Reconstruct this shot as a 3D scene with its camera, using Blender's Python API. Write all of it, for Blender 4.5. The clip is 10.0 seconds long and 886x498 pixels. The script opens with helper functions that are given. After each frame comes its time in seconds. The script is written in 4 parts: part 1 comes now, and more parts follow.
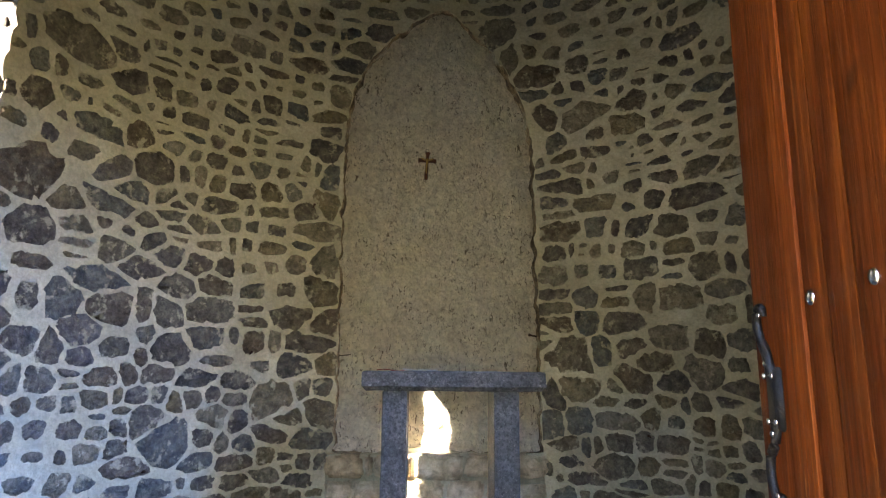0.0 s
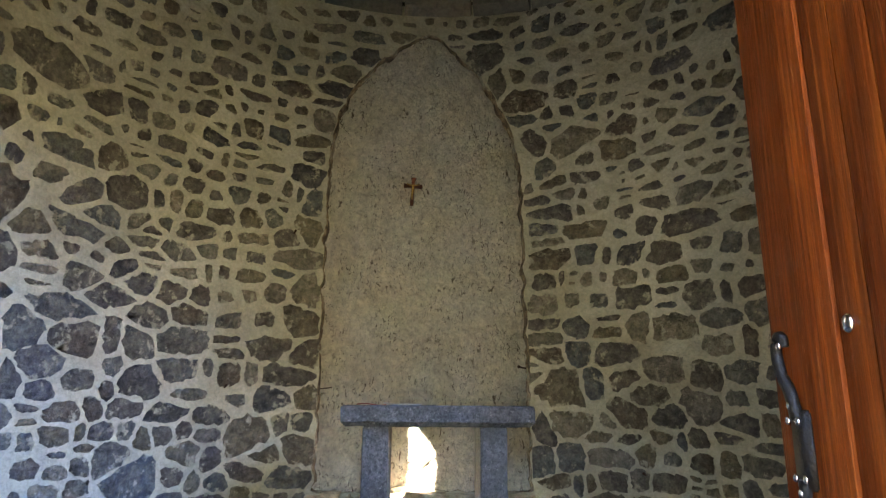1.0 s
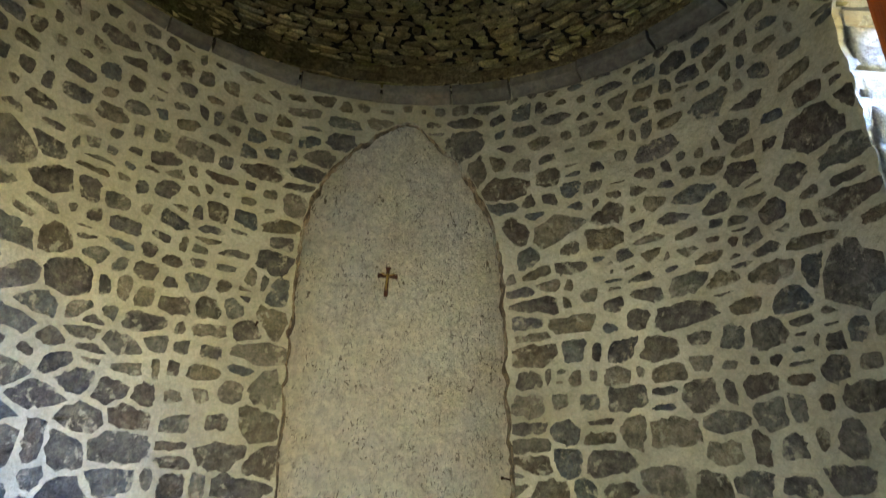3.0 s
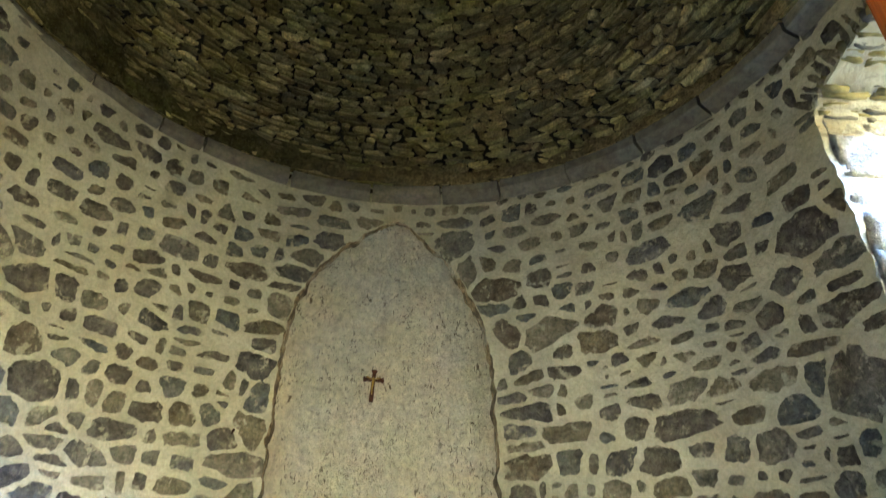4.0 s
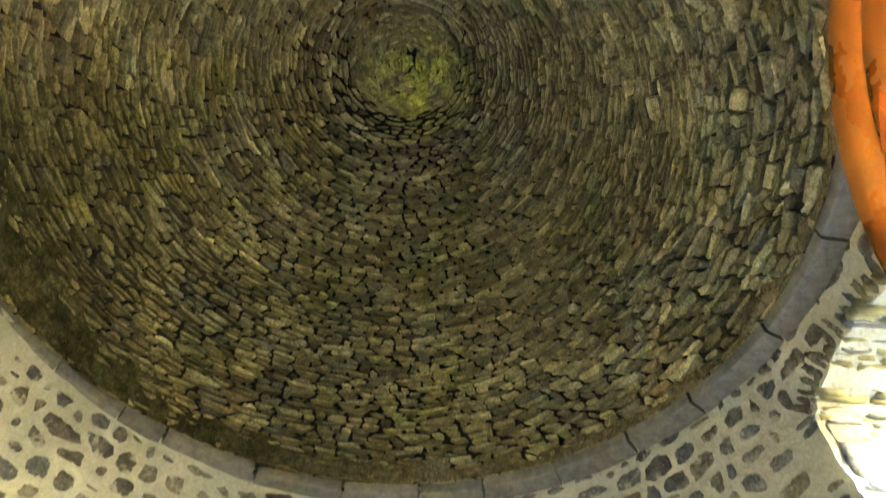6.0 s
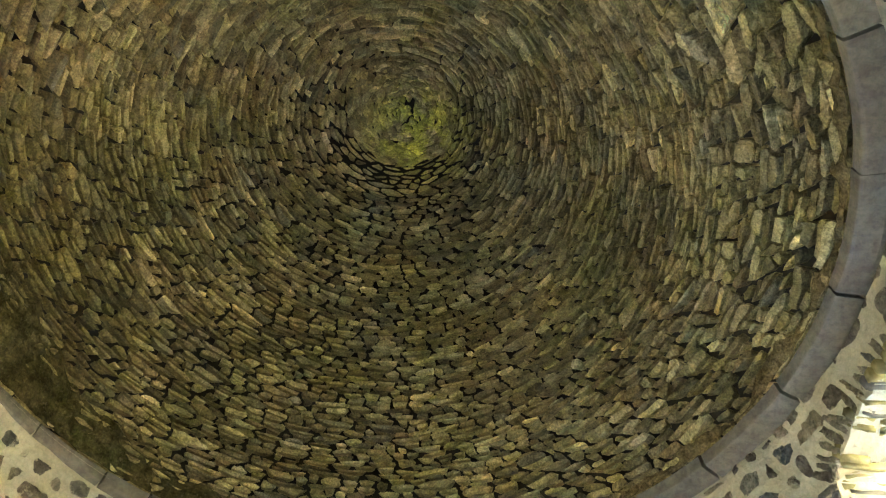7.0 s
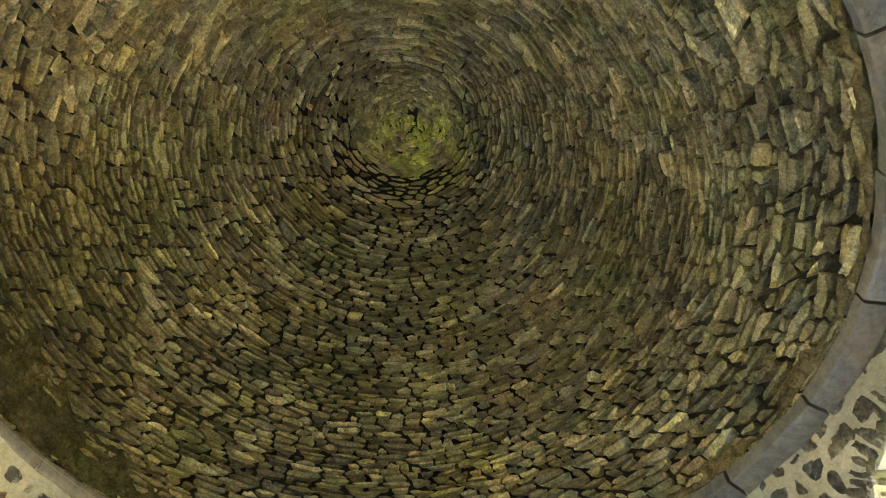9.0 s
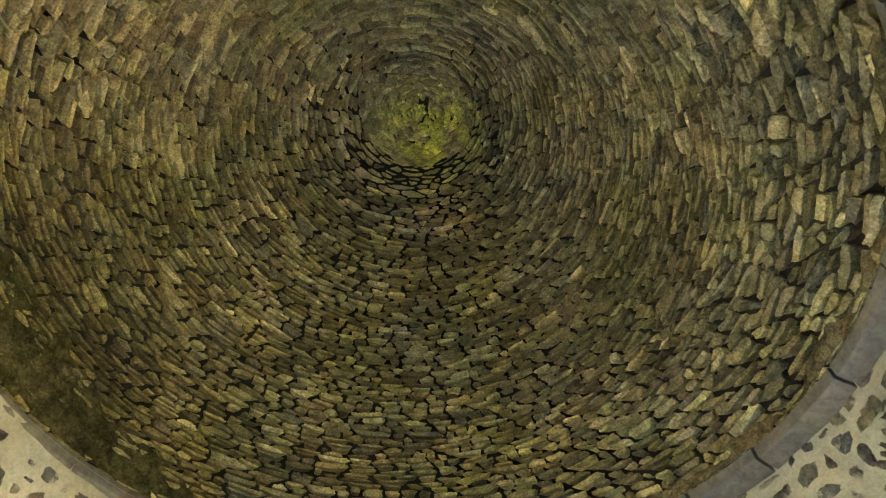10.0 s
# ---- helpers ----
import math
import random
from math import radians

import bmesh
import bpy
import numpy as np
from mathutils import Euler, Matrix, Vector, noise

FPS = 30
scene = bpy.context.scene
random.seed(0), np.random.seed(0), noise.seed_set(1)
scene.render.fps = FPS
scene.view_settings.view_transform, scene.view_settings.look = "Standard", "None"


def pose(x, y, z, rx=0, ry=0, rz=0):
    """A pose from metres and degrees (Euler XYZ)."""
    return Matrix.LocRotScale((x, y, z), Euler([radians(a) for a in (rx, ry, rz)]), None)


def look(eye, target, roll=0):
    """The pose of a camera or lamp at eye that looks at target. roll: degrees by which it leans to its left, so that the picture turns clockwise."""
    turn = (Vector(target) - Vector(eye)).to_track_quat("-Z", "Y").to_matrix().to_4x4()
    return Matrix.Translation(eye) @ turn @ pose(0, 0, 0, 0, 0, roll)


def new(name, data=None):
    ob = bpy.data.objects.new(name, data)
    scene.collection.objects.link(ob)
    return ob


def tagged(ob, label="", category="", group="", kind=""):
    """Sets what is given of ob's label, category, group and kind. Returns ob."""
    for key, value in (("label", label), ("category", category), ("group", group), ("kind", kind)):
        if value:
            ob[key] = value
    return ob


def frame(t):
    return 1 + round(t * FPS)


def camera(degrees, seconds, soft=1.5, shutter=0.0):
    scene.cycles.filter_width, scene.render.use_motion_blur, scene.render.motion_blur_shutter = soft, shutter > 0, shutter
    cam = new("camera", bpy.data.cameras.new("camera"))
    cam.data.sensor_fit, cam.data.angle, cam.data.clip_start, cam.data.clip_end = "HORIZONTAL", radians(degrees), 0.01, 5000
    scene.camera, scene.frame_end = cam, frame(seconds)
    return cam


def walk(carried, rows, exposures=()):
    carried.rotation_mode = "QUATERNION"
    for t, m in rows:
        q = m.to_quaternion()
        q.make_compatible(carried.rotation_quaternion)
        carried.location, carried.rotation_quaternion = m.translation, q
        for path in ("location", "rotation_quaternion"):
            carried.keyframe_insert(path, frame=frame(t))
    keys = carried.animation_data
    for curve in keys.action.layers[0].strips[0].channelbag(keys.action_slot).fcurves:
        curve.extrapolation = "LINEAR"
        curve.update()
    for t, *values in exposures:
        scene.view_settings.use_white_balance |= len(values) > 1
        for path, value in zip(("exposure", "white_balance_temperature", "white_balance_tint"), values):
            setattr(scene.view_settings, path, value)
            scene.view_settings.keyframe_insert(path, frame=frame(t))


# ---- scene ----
cam = camera(68.7, 10.0, soft=1.2, shutter=0.5)
PATH = [
    (0, (-0.033, -2.293, 1.050), (-0.002, -0.329, 1.429), 0.50),
    (0.5, (-0.007, -2.211, 1.050), (0.026, -0.254, 1.462), 0.46),
    (1, (0.013, -2.143, 1.063), (0.066, -0.200, 1.534), 0.45),
    (1.5, (0.030, -2.067, 1.066), (0.099, -0.137, 1.586), 0.40),
    (2, (0.024, -1.972, 1.069), (0.113, -0.060, 1.649), 0.39),
    (2.2, (0.021, -1.929, 1.073), (0.119, -0.026, 1.681), 0.26),
    (3.3, (0.015, -1.807, 1.121), (0.143, 0.002, 1.964), 0.38),
    (3.5, (0.017, -1.789, 1.136), (0.149, -0.008, 2.035), 0.35),
    (4, (0.020, -1.757, 1.179), (0.164, -0.047, 2.205), 0.26),
    (4.5, (0.021, -1.740, 1.217), (0.177, -0.112, 2.368), 0.11),
    (5, (0.019, -1.731, 1.251), (0.182, -0.214, 2.545), -0.04),
    (5.5, (0.028, -1.714, 1.310), (0.180, -0.384, 2.781), -0.07),
    (6, (0.040, -1.698, 1.393), (0.175, -0.553, 3.018), -0.19),
    (6.2, (0.048, -1.693, 1.419), (0.178, -0.598, 3.081), -0.29),
    (7.3, (0.062, -1.682, 1.565), (0.178, -0.650, 3.274), -0.37),
    (7.5, (0.065, -1.680, 1.582), (0.177, -0.653, 3.295), -0.41),
    (8, (0.070, -1.674, 1.614), (0.173, -0.647, 3.328), -0.44),
    (8.5, (0.072, -1.678, 1.635), (0.170, -0.653, 3.350), -0.62),
    (9, (0.081, -1.683, 1.656), (0.167, -0.651, 3.367), -0.65),
    (9.5, (0.083, -1.688, 1.658), (0.149, -0.638, 3.359), -0.82),
    (10, (0.077, -1.684, 1.653), (0.114, -0.619, 3.346), -0.75),
]
EXPOSURES = [(0.0, 5.55, 6900, 18), (2.0, 6.05, 6600, 12), (3.5, 6.7, 6500, 8), (5.0, 7.5, 6600, 6), (6.0, 8.2, 6800, 10), (7.5, 8.35, 6900, 12), (10.0, 8.35, 7000, 12)]
walk(cam, [(t, look(eye, target, roll)) for t, eye, target, roll in PATH], EXPOSURES)

# ---- light: morning sun low through the west window, open sky ----
SUN_ELEV, SUN_WAY = radians(35.1), (1.0, 0.83)
sun_azimuth = math.atan2(-SUN_WAY[0], -SUN_WAY[1])
world = bpy.data.worlds.new("sky")
scene.world = world
world.use_nodes = True
wn = world.node_tree.nodes
sky = wn.new("ShaderNodeTexSky")
sky.sky_type, sky.sun_disc = "NISHITA", False
sky.sun_elevation, sky.sun_rotation = SUN_ELEV, sun_azimuth
sky.dust_density, sky.ozone_density, sky.air_density, sky.altitude = 0.3, 1.5, 1.0, 2000
wn["Background"].inputs["Strength"].default_value = 0.15
world.node_tree.links.new(sky.outputs["Color"], wn["Background"].inputs["Color"])
sun = new("sun", bpy.data.lights.new("sun", "SUN"))
sun.data.energy, sun.data.angle, sun.data.color = 4.2, radians(0.5), (1.0, 0.88, 0.68)
flat = math.hypot(*SUN_WAY)
way = Vector((SUN_WAY[0] / flat * math.cos(SUN_ELEV), SUN_WAY[1] / flat * math.cos(SUN_ELEV), -math.sin(SUN_ELEV)))
sun.matrix_world = look((-20, -17, 20), Vector((-20, -17, 20)) + way)

# blue area lamp added in the east window to strengthen the sky's light
sky_lamp = new("east_window_fill_lamp", bpy.data.lights.new("east_window_fill_lamp", "AREA"))
sky_lamp.data.shape, sky_lamp.data.size, sky_lamp.data.size_y = "RECTANGLE", 0.85, 1.75
sky_lamp.data.energy, sky_lamp.data.color, sky_lamp.data.spread = 1.75, (0.16, 0.39, 1.0), radians(54)
sky_lamp.matrix_world = look((2.78, 0.0, 2.58), (2.78 - 1.0, 0.09, 2.58 - 0.72))


# ---- materials ----
class Mat:
    """A small node-material writer."""

    def __init__(self, name, rough=0.85, metal=0.0, spec=0.3):
        self.mat = bpy.data.materials.new(name)
        self.mat.use_nodes = True
        self.t = self.mat.node_tree
        self.b = self.t.nodes["Principled BSDF"]
        self.b.inputs["Roughness"].default_value = rough
        self.b.inputs["Metallic"].default_value = metal
        self.b.inputs["Specular IOR Level"].default_value = spec
        self.pos = self.t.nodes.new("ShaderNodeNewGeometry").outputs["Position"]

    def link(self, a, b):
        self.t.links.new(a, b)

    def node(self, kind, **values):
        n = self.t.nodes.new(kind)
        for k, v in values.items():
            n.inputs[k.replace("_", " ")].default_value = v
        return n

    def noise(self, scale, detail=4.0, rough=0.55, at=None, stretch=None, warp=0.0):
        n = self.node("ShaderNodeTexNoise", Scale=scale, Detail=detail, Roughness=rough, Distortion=warp)
        src = at or self.pos
        if stretch:
            m = self.node("ShaderNodeMapping", Scale=stretch)
            self.link(src, m.inputs["Vector"])
            src = m.outputs["Vector"]
        self.link(src, n.inputs["Vector"])
        return n.outputs["Fac"]

    def ramp(self, fac, *stops):
        r = self.t.nodes.new("ShaderNodeValToRGB")
        while len(r.color_ramp.elements) < len(stops):
            r.color_ramp.elements.new(0.5)
        for e, (p, c) in zip(r.color_ramp.elements, stops):
            e.position = p
            e.color = (c, c, c, 1) if isinstance(c, (int, float)) else (*c, 1)
        self.link(fac, r.inputs["Fac"])
        return r.outputs["Color"]

    def mix(self, fac, a, b, how="MIX"):
        m = self.t.nodes.new("ShaderNodeMix")
        m.data_type, m.blend_type = "RGBA", how
        for value, k in ((fac, 0), (a, 6), (b, 7)):
            if hasattr(value, "links"):
                self.link(value, m.inputs[k])
            else:
                m.inputs[k].default_value = value if k == 0 else (*value, 1)
        return m.outputs[2]

    def math(self, how, a, b=0.0):
        m = self.t.nodes.new("ShaderNodeMath")
        m.operation = how
        for value, k in ((a, 0), (b, 1)):
            if hasattr(value, "links"):
                self.link(value, m.inputs[k])
            else:
                m.inputs[k].default_value = value
        return m.outputs[0]

    def each(self):
        """A random number for each piece, whether an object of its own or an island of a joined mesh."""
        o = self.t.nodes.new("ShaderNodeObjectInfo").outputs["Random"]
        i = self.t.nodes.new("ShaderNodeNewGeometry").outputs["Random Per Island"]
        return self.math("FRACT", self.math("ADD", self.math("MULTIPLY", o, 7.31), self.math("MULTIPLY", i, 5.77)))

    def mottle(self, c, scale, low, high=1.0, detail=6, spread=0.13, warp=0.4):
        """Darker and lighter blotches at one scale."""
        r = self.ramp(self.noise(scale, detail, 0.68, warp=warp), (0.5 - spread, low), (0.5 + spread, high))
        return self.mix(1.0, c, r, "MULTIPLY")

    def color(self, socket):
        self.link(socket, self.b.inputs["Base Color"])
        return self

    def rough(self, socket):
        self.link(socket, self.b.inputs["Roughness"])
        return self

    def bump(self, height, strength=0.5, distance=0.01, under=None):
        n = self.node("ShaderNodeBump", Strength=strength, Distance=distance)
        self.link(height, n.inputs["Height"])
        if under:
            self.link(under, n.inputs["Normal"])
        self.link(n.outputs["Normal"], self.b.inputs["Normal"])
        return n.outputs["Normal"]


def mortar_color(m):
    """Lime mortar: broad damp stains, trowel patches and fine grit."""
    c = m.ramp(m.noise(2.3, 6), (0.3, (0.40, 0.372, 0.27)), (0.7, (0.54, 0.51, 0.40)))
    c = m.mix(m.ramp(m.noise(9, 6, 0.6, warp=0.6), (0.44, 0.0), (0.64, 0.5)), c, (0.41, 0.385, 0.285))
    c = m.mix(m.ramp(m.noise(38, 5, 0.65, warp=0.5), (0.58, 0.0), (0.70, 0.4)), c, (0.29, 0.265, 0.21))
    c = m.mottle(m.mottle(c, 0.9, 0.74, 1.06, spread=0.16), 45, 0.82, 1.06)
    return c


def mortar_material():
    m = Mat("lime_mortar", 0.93)
    m.color(mortar_color(m))
    n = m.bump(m.noise(13, 5, 0.55), 0.8, 0.03)
    m.bump(m.noise(90, 4), 0.4, 0.005, n)
    return m.mat


def rubble_material():
    m = Mat("dark_volcanic_stone", 0.86)
    e = m.each()
    c = m.ramp(e, (0.0, (0.070, 0.070, 0.078)), (0.12, (0.185, 0.165, 0.140)), (0.25, (0.105, 0.122, 0.142)), (0.38, (0.24, 0.215, 0.170)),
               (0.50, (0.175, 0.145, 0.098)), (0.62, (0.105, 0.095, 0.095)), (0.74, (0.145, 0.112, 0.082)), (0.86, (0.125, 0.120, 0.135)), (1.0, (0.27, 0.235, 0.185)))
    c = m.mix(m.ramp(m.noise(17, 6, 0.65, warp=0.5), (0.44, 0.0), (0.64, 0.45)), c, (0.24, 0.222, 0.19))
    c = m.mix(m.ramp(m.noise(42, 6, 0.7), (0.50, 0.0), (0.68, 0.30)), c, (0.045, 0.043, 0.040))
    c = m.mix(m.ramp(m.noise(95, 4, 0.65), (0.58, 0.0), (0.70, 0.22)), c, (0.25, 0.24, 0.215))
    c = m.mottle(m.mottle(c, 15, 0.62, 1.15), 60, 0.76, 1.1)
    c = m.mix(m.ramp(m.noise(8, 6, 0.7, warp=1.0), (0.52, 0.0), (0.68, 0.30)), c, (0.30, 0.27, 0.22))
    # mortar smeared over the edges of the stones
    rim = m.t.nodes.new("ShaderNodeAttribute")
    rim.attribute_name = "rim"
    wash = m.math("ADD", m.math("MULTIPLY", rim.outputs["Fac"], 0.16), m.math("MULTIPLY", m.noise(11, 3, 0.55, warp=0.5), 0.95))
    wash = m.math("ADD", wash, m.math("MULTIPLY", m.noise(34, 5, 0.68), 0.60))
    c = m.mix(1.0, c, (1.10, 1.10, 1.03), "MULTIPLY")
    c = m.mix(m.ramp(wash, (0.91, 0.0), (1.06, 0.9)), c, mortar_color(m))
    m.color(c)
    n = m.bump(m.noise(18, 6, 0.65, warp=0.8), 1.0, 0.06)
    m.bump(m.noise(110, 4), 0.6, 0.006, n)
    return m.mat


def plaster_material():
    m = Mat("rough_lime_plaster", 0.94)
    c = m.ramp(m.noise(1.8, 5), (0.3, (0.80, 0.74, 0.60)), (0.7, (0.90, 0.85, 0.73)))
    c = m.mix(m.ramp(m.noise(7, 6, 0.65, warp=0.8), (0.50, 0.0), (0.68, 0.45)), c, (0.70, 0.64, 0.52))
    c = m.mix(m.ramp(m.noise(3.0, 5, 0.6, warp=0.6), (0.50, 0.0), (0.70, 0.40)), c, (0.64, 0.59, 0.48))
    # browner and darker along the gouges
    gouge_tone = m.t.nodes.new("ShaderNodeAttribute")
    gouge_tone.attribute_name = "rim"
    c = m.mix(m.math("MULTIPLY", gouge_tone.outputs["Fac"], 0.35), c, (0.32, 0.26, 0.18))
    # short slanting tears left by the trowel, in drifts
    tear = m.ramp(m.noise(27, 4, 0.62, stretch=(1.35, 1.0, 0.75), warp=1.6), (0.575, 0.0), (0.615, 1.0))
    tear = m.math("MULTIPLY", tear, m.ramp(m.noise(5, 4, 0.6), (0.42, 0.25), (0.60, 1.0)))
    c = m.mix(m.math("MULTIPLY", tear, 0.9), c, (0.15, 0.115, 0.075))
    c = m.mottle(m.mottle(c, 28, 0.86, 1.06, spread=0.10), 9, 0.90, 1.06, detail=9, spread=0.12, warp=1.5)
    m.color(c)
    n = m.bump(m.noise(30, 6, 0.65, stretch=(1.2, 1.0, 0.8), warp=1.2), 1.0, 0.09)
    n = m.bump(m.math("SUBTRACT", 1.0, tear), 0.7, 0.012, n)
    m.bump(m.noise(110, 5), 0.6, 0.006, n)
    return m.mat


def broken_edge_material():
    """The torn edge between plaster and rubble: brown earth, stone ends and smears of mortar."""
    m = Mat("broken_wall_edge", 0.93)
    c = m.ramp(m.noise(7, 5, 0.6, warp=0.6), (0.34, (0.10, 0.075, 0.05)), (0.46, (0.17, 0.13, 0.09)), (0.54, (0.36, 0.27, 0.17)), (0.64, (0.46, 0.42, 0.33)))
    m.color(m.mottle(m.mottle(c, 22, 0.55, 1.15), 70, 0.6, 1.15))
    m.bump(m.noise(24, 6, 0.68), 1.0, 0.03)
    return m.mat


def sill_stone_material():
    m = Mat("buff_dressed_stone", 0.9)
    c = m.ramp(m.noise(7, 6), (0.3, (0.34, 0.28, 0.20)), (0.5, (0.52, 0.45, 0.34)), (0.72, (0.66, 0.60, 0.48)))
    c = m.mottle(m.mix(m.each(), c, (0.46, 0.37, 0.26)), 16, 0.55, 1.1)
    m.color(c)
    n = m.bump(m.noise(12, 6, 0.65), 1.0, 0.03)
    m.bump(m.noise(70, 4), 0.5, 0.006, n)
    return m.mat


def granite_material():
    m = Mat("grey_granite", 0.72, spec=0.4)
    c = m.ramp(m.noise(5, 4), (0.3, (0.105, 0.107, 0.112)), (0.7, (0.17, 0.172, 0.176)))
    c = m.mix(m.ramp(m.noise(70, 5, 0.7), (0.49, 0.0), (0.60, 0.75)), c, (0.045, 0.045, 0.048))
    c = m.mix(m.ramp(m.noise(55, 6, 0.75), (0.59, 0.0), (0.65, 0.7)), c, (0.38, 0.375, 0.36))
    c = m.mottle(m.mottle(c, 12, 0.65, 1.15), 40, 0.6, 1.15)
    c = m.mix(1.0, c, (0.72, 0.71, 0.68), "MULTIPLY")
    m.color(c)
    n = m.bump(m.noise(40, 5), 0.7, 0.01)
    m.bump(m.noise(220, 2), 0.3, 0.002, n)
    return m.mat


def cornice_material():
    m = Mat("grey_cornice_stone", 0.85)
    c = m.ramp(m.each(), (0.0, (0.125, 0.112, 0.092)), (0.5, (0.168, 0.152, 0.125)), (1.0, (0.20, 0.178, 0.142)))
    c = m.mix(m.ramp(m.noise(4, 5), (0.4, 0.0), (0.7, 0.6)), c, (0.17, 0.165, 0.13))
    c = m.mix(m.ramp(m.noise(50, 5), (0.5, 0.0), (0.75, 0.5)), c, (0.09, 0.09, 0.085))
    c = m.mottle(c, 18, 0.7, 1.1)
    m.color(c)
    m.bump(m.noise(60, 5), 0.6, 0.008)
    return m.mat


def vault_material():
    m = Mat("vault_slab_stone", 0.88)
    e = m.each()
    c = m.ramp(e, (0.0, (0.12, 0.10, 0.066)), (0.14, (0.22, 0.175, 0.110)), (0.26, (0.30, 0.255, 0.155)), (0.38, (0.15, 0.128, 0.090)), (0.5, (0.38, 0.33, 0.21)),
               (0.6, (0.21, 0.155, 0.100)), (0.7, (0.26, 0.235, 0.125)), (0.8, (0.42, 0.37, 0.23)), (0.9, (0.155, 0.145, 0.120)), (1.0, (0.30, 0.245, 0.155)))
    c = m.mix(m.ramp(m.noise(12, 6, 0.65), (0.44, 0.0), (0.64, 0.55)), c, (0.12, 0.105, 0.062))
    green = m.ramp(m.noise(1.6, 5, 0.6), (0.46, 0.0), (0.68, 0.6))
    c = m.mix(green, c, (0.125, 0.13, 0.042))
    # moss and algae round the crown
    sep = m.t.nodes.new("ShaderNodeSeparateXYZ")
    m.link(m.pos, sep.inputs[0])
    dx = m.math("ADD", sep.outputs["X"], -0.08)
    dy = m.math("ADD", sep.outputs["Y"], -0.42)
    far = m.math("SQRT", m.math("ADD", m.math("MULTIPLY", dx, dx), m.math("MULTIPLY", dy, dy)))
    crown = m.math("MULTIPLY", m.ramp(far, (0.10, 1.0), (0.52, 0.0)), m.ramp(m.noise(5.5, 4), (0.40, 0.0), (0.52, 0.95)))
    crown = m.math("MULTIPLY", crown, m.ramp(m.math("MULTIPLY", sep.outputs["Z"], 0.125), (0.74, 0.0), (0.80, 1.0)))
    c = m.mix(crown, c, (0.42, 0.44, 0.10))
    # shade painted over the darker, mossy stones at the north-west foot
    wx, wy, wz = m.math("ADD", sep.outputs["X"], 1.75), m.math("ADD", sep.outputs["Y"], -0.35), m.math("ADD", sep.outputs["Z"], -4.4)
    west_shade = m.math("SQRT", m.math("ADD", m.math("ADD", m.math("MULTIPLY", wx, wx), m.math("MULTIPLY", wy, wy)), m.math("MULTIPLY", wz, wz)))
    west_shade = m.math("ADD", west_shade, m.math("MULTIPLY", m.noise(2.2, 5), 0.9))
    c = m.mix(m.ramp(m.math("MULTIPLY", west_shade, 0.5), (0.42, 0.75), (0.85, 0.0)), c, (0.075, 0.068, 0.026))
    c = m.mix(m.ramp(m.noise(60, 6, 0.7), (0.48, 0.0), (0.66, 0.55)), c, (0.034, 0.030, 0.022))
    c = m.mix(m.ramp(m.noise(85, 4, 0.65), (0.56, 0.0), (0.68, 0.35)), c, (0.30, 0.27, 0.18))
    c = m.mottle(m.mottle(c, 14, 0.62, 1.30), 80, 0.62, 1.35)
    shade = m.ramp(m.math("FRACT", m.math("MULTIPLY", e, 17.3)), (0.0, 1.05), (0.7, 1.75), (1.0, 2.5))
    c = m.mix(1.0, c, shade, "MULTIPLY")
    c = m.mix(1.0, c, (1.04, 0.98, 0.74), "MULTIPLY")
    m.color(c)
    n = m.bump(m.noise(30, 6, 0.7, warp=0.8), 1.0, 0.030)
    m.bump(m.noise(130, 4), 0.6, 0.006, n)
    return m.mat


def plain(name, color, rough=0.8, metal=0.0, scale=20, vary=0.35, bump=0.3, spec=0.3):
    m = Mat(name, rough, metal, spec)
    dark = tuple(v * (1 - vary) for v in color)
    m.color(m.ramp(m.noise(scale, 5), (0.3, dark), (0.7, color)))
    m.bump(m.noise(scale * 4, 4), bump, 0.004)
    return m.mat


def door_wood_material(name, gain):
    m = Mat(name, 0.38, spec=0.10)
    g = m.noise(7, 5, 0.6, stretch=(5, 5, 0.35), warp=0.8)
    c = m.ramp(g, (0.30, (0.085, 0.020, 0.003)), (0.5, (0.165, 0.045, 0.006)), (0.68, (0.26, 0.080, 0.010)))
    c = m.mix(m.ramp(m.noise(30, 5, 0.65, stretch=(4, 4, 0.10), warp=0.3), (0.46, 0.0), (0.62, 0.65)), c, (0.075, 0.018, 0.003))
    c = m.mix(m.ramp(m.noise(45, 4, 0.65, stretch=(4, 4, 0.06)), (0.55, 0.0), (0.68, 0.5)), c, (0.30, 0.11, 0.022))
    knots = m.ramp(m.noise(9, 2, 0.5, stretch=(1, 1.3, 0.6)), (0.63, 0.0), (0.69, 0.9))
    c = m.mix(knots, c, (0.035, 0.010, 0.004))
    worn = m.ramp(m.noise(26, 7, 0.75, stretch=(4, 4, 0.40)), (0.63, 0.0), (0.67, 0.85))
    c = m.mix(m.math("MULTIPLY", worn, 0.7), c, (0.42, 0.22, 0.09))
    c = m.mix(m.ramp(m.each(), (0.0, 0.0), (1.0, 0.35)), c, (0.10, 0.026, 0.004))
    c = m.mix(1.0, c, (gain * 1.06, gain * 0.86, gain * 0.75), "MULTIPLY")
    m.color(c)
    m.rough(m.ramp(m.noise(18, 4), (0.3, 0.50), (0.7, 0.72)))
    n = m.bump(m.noise(5, 3, 0.5, stretch=(2, 2, 0.5)), 0.25, 0.01)
    m.bump(m.noise(40, 5, 0.65, stretch=(4, 4, 0.08)), 0.6, 0.004, n)
    return m.mat


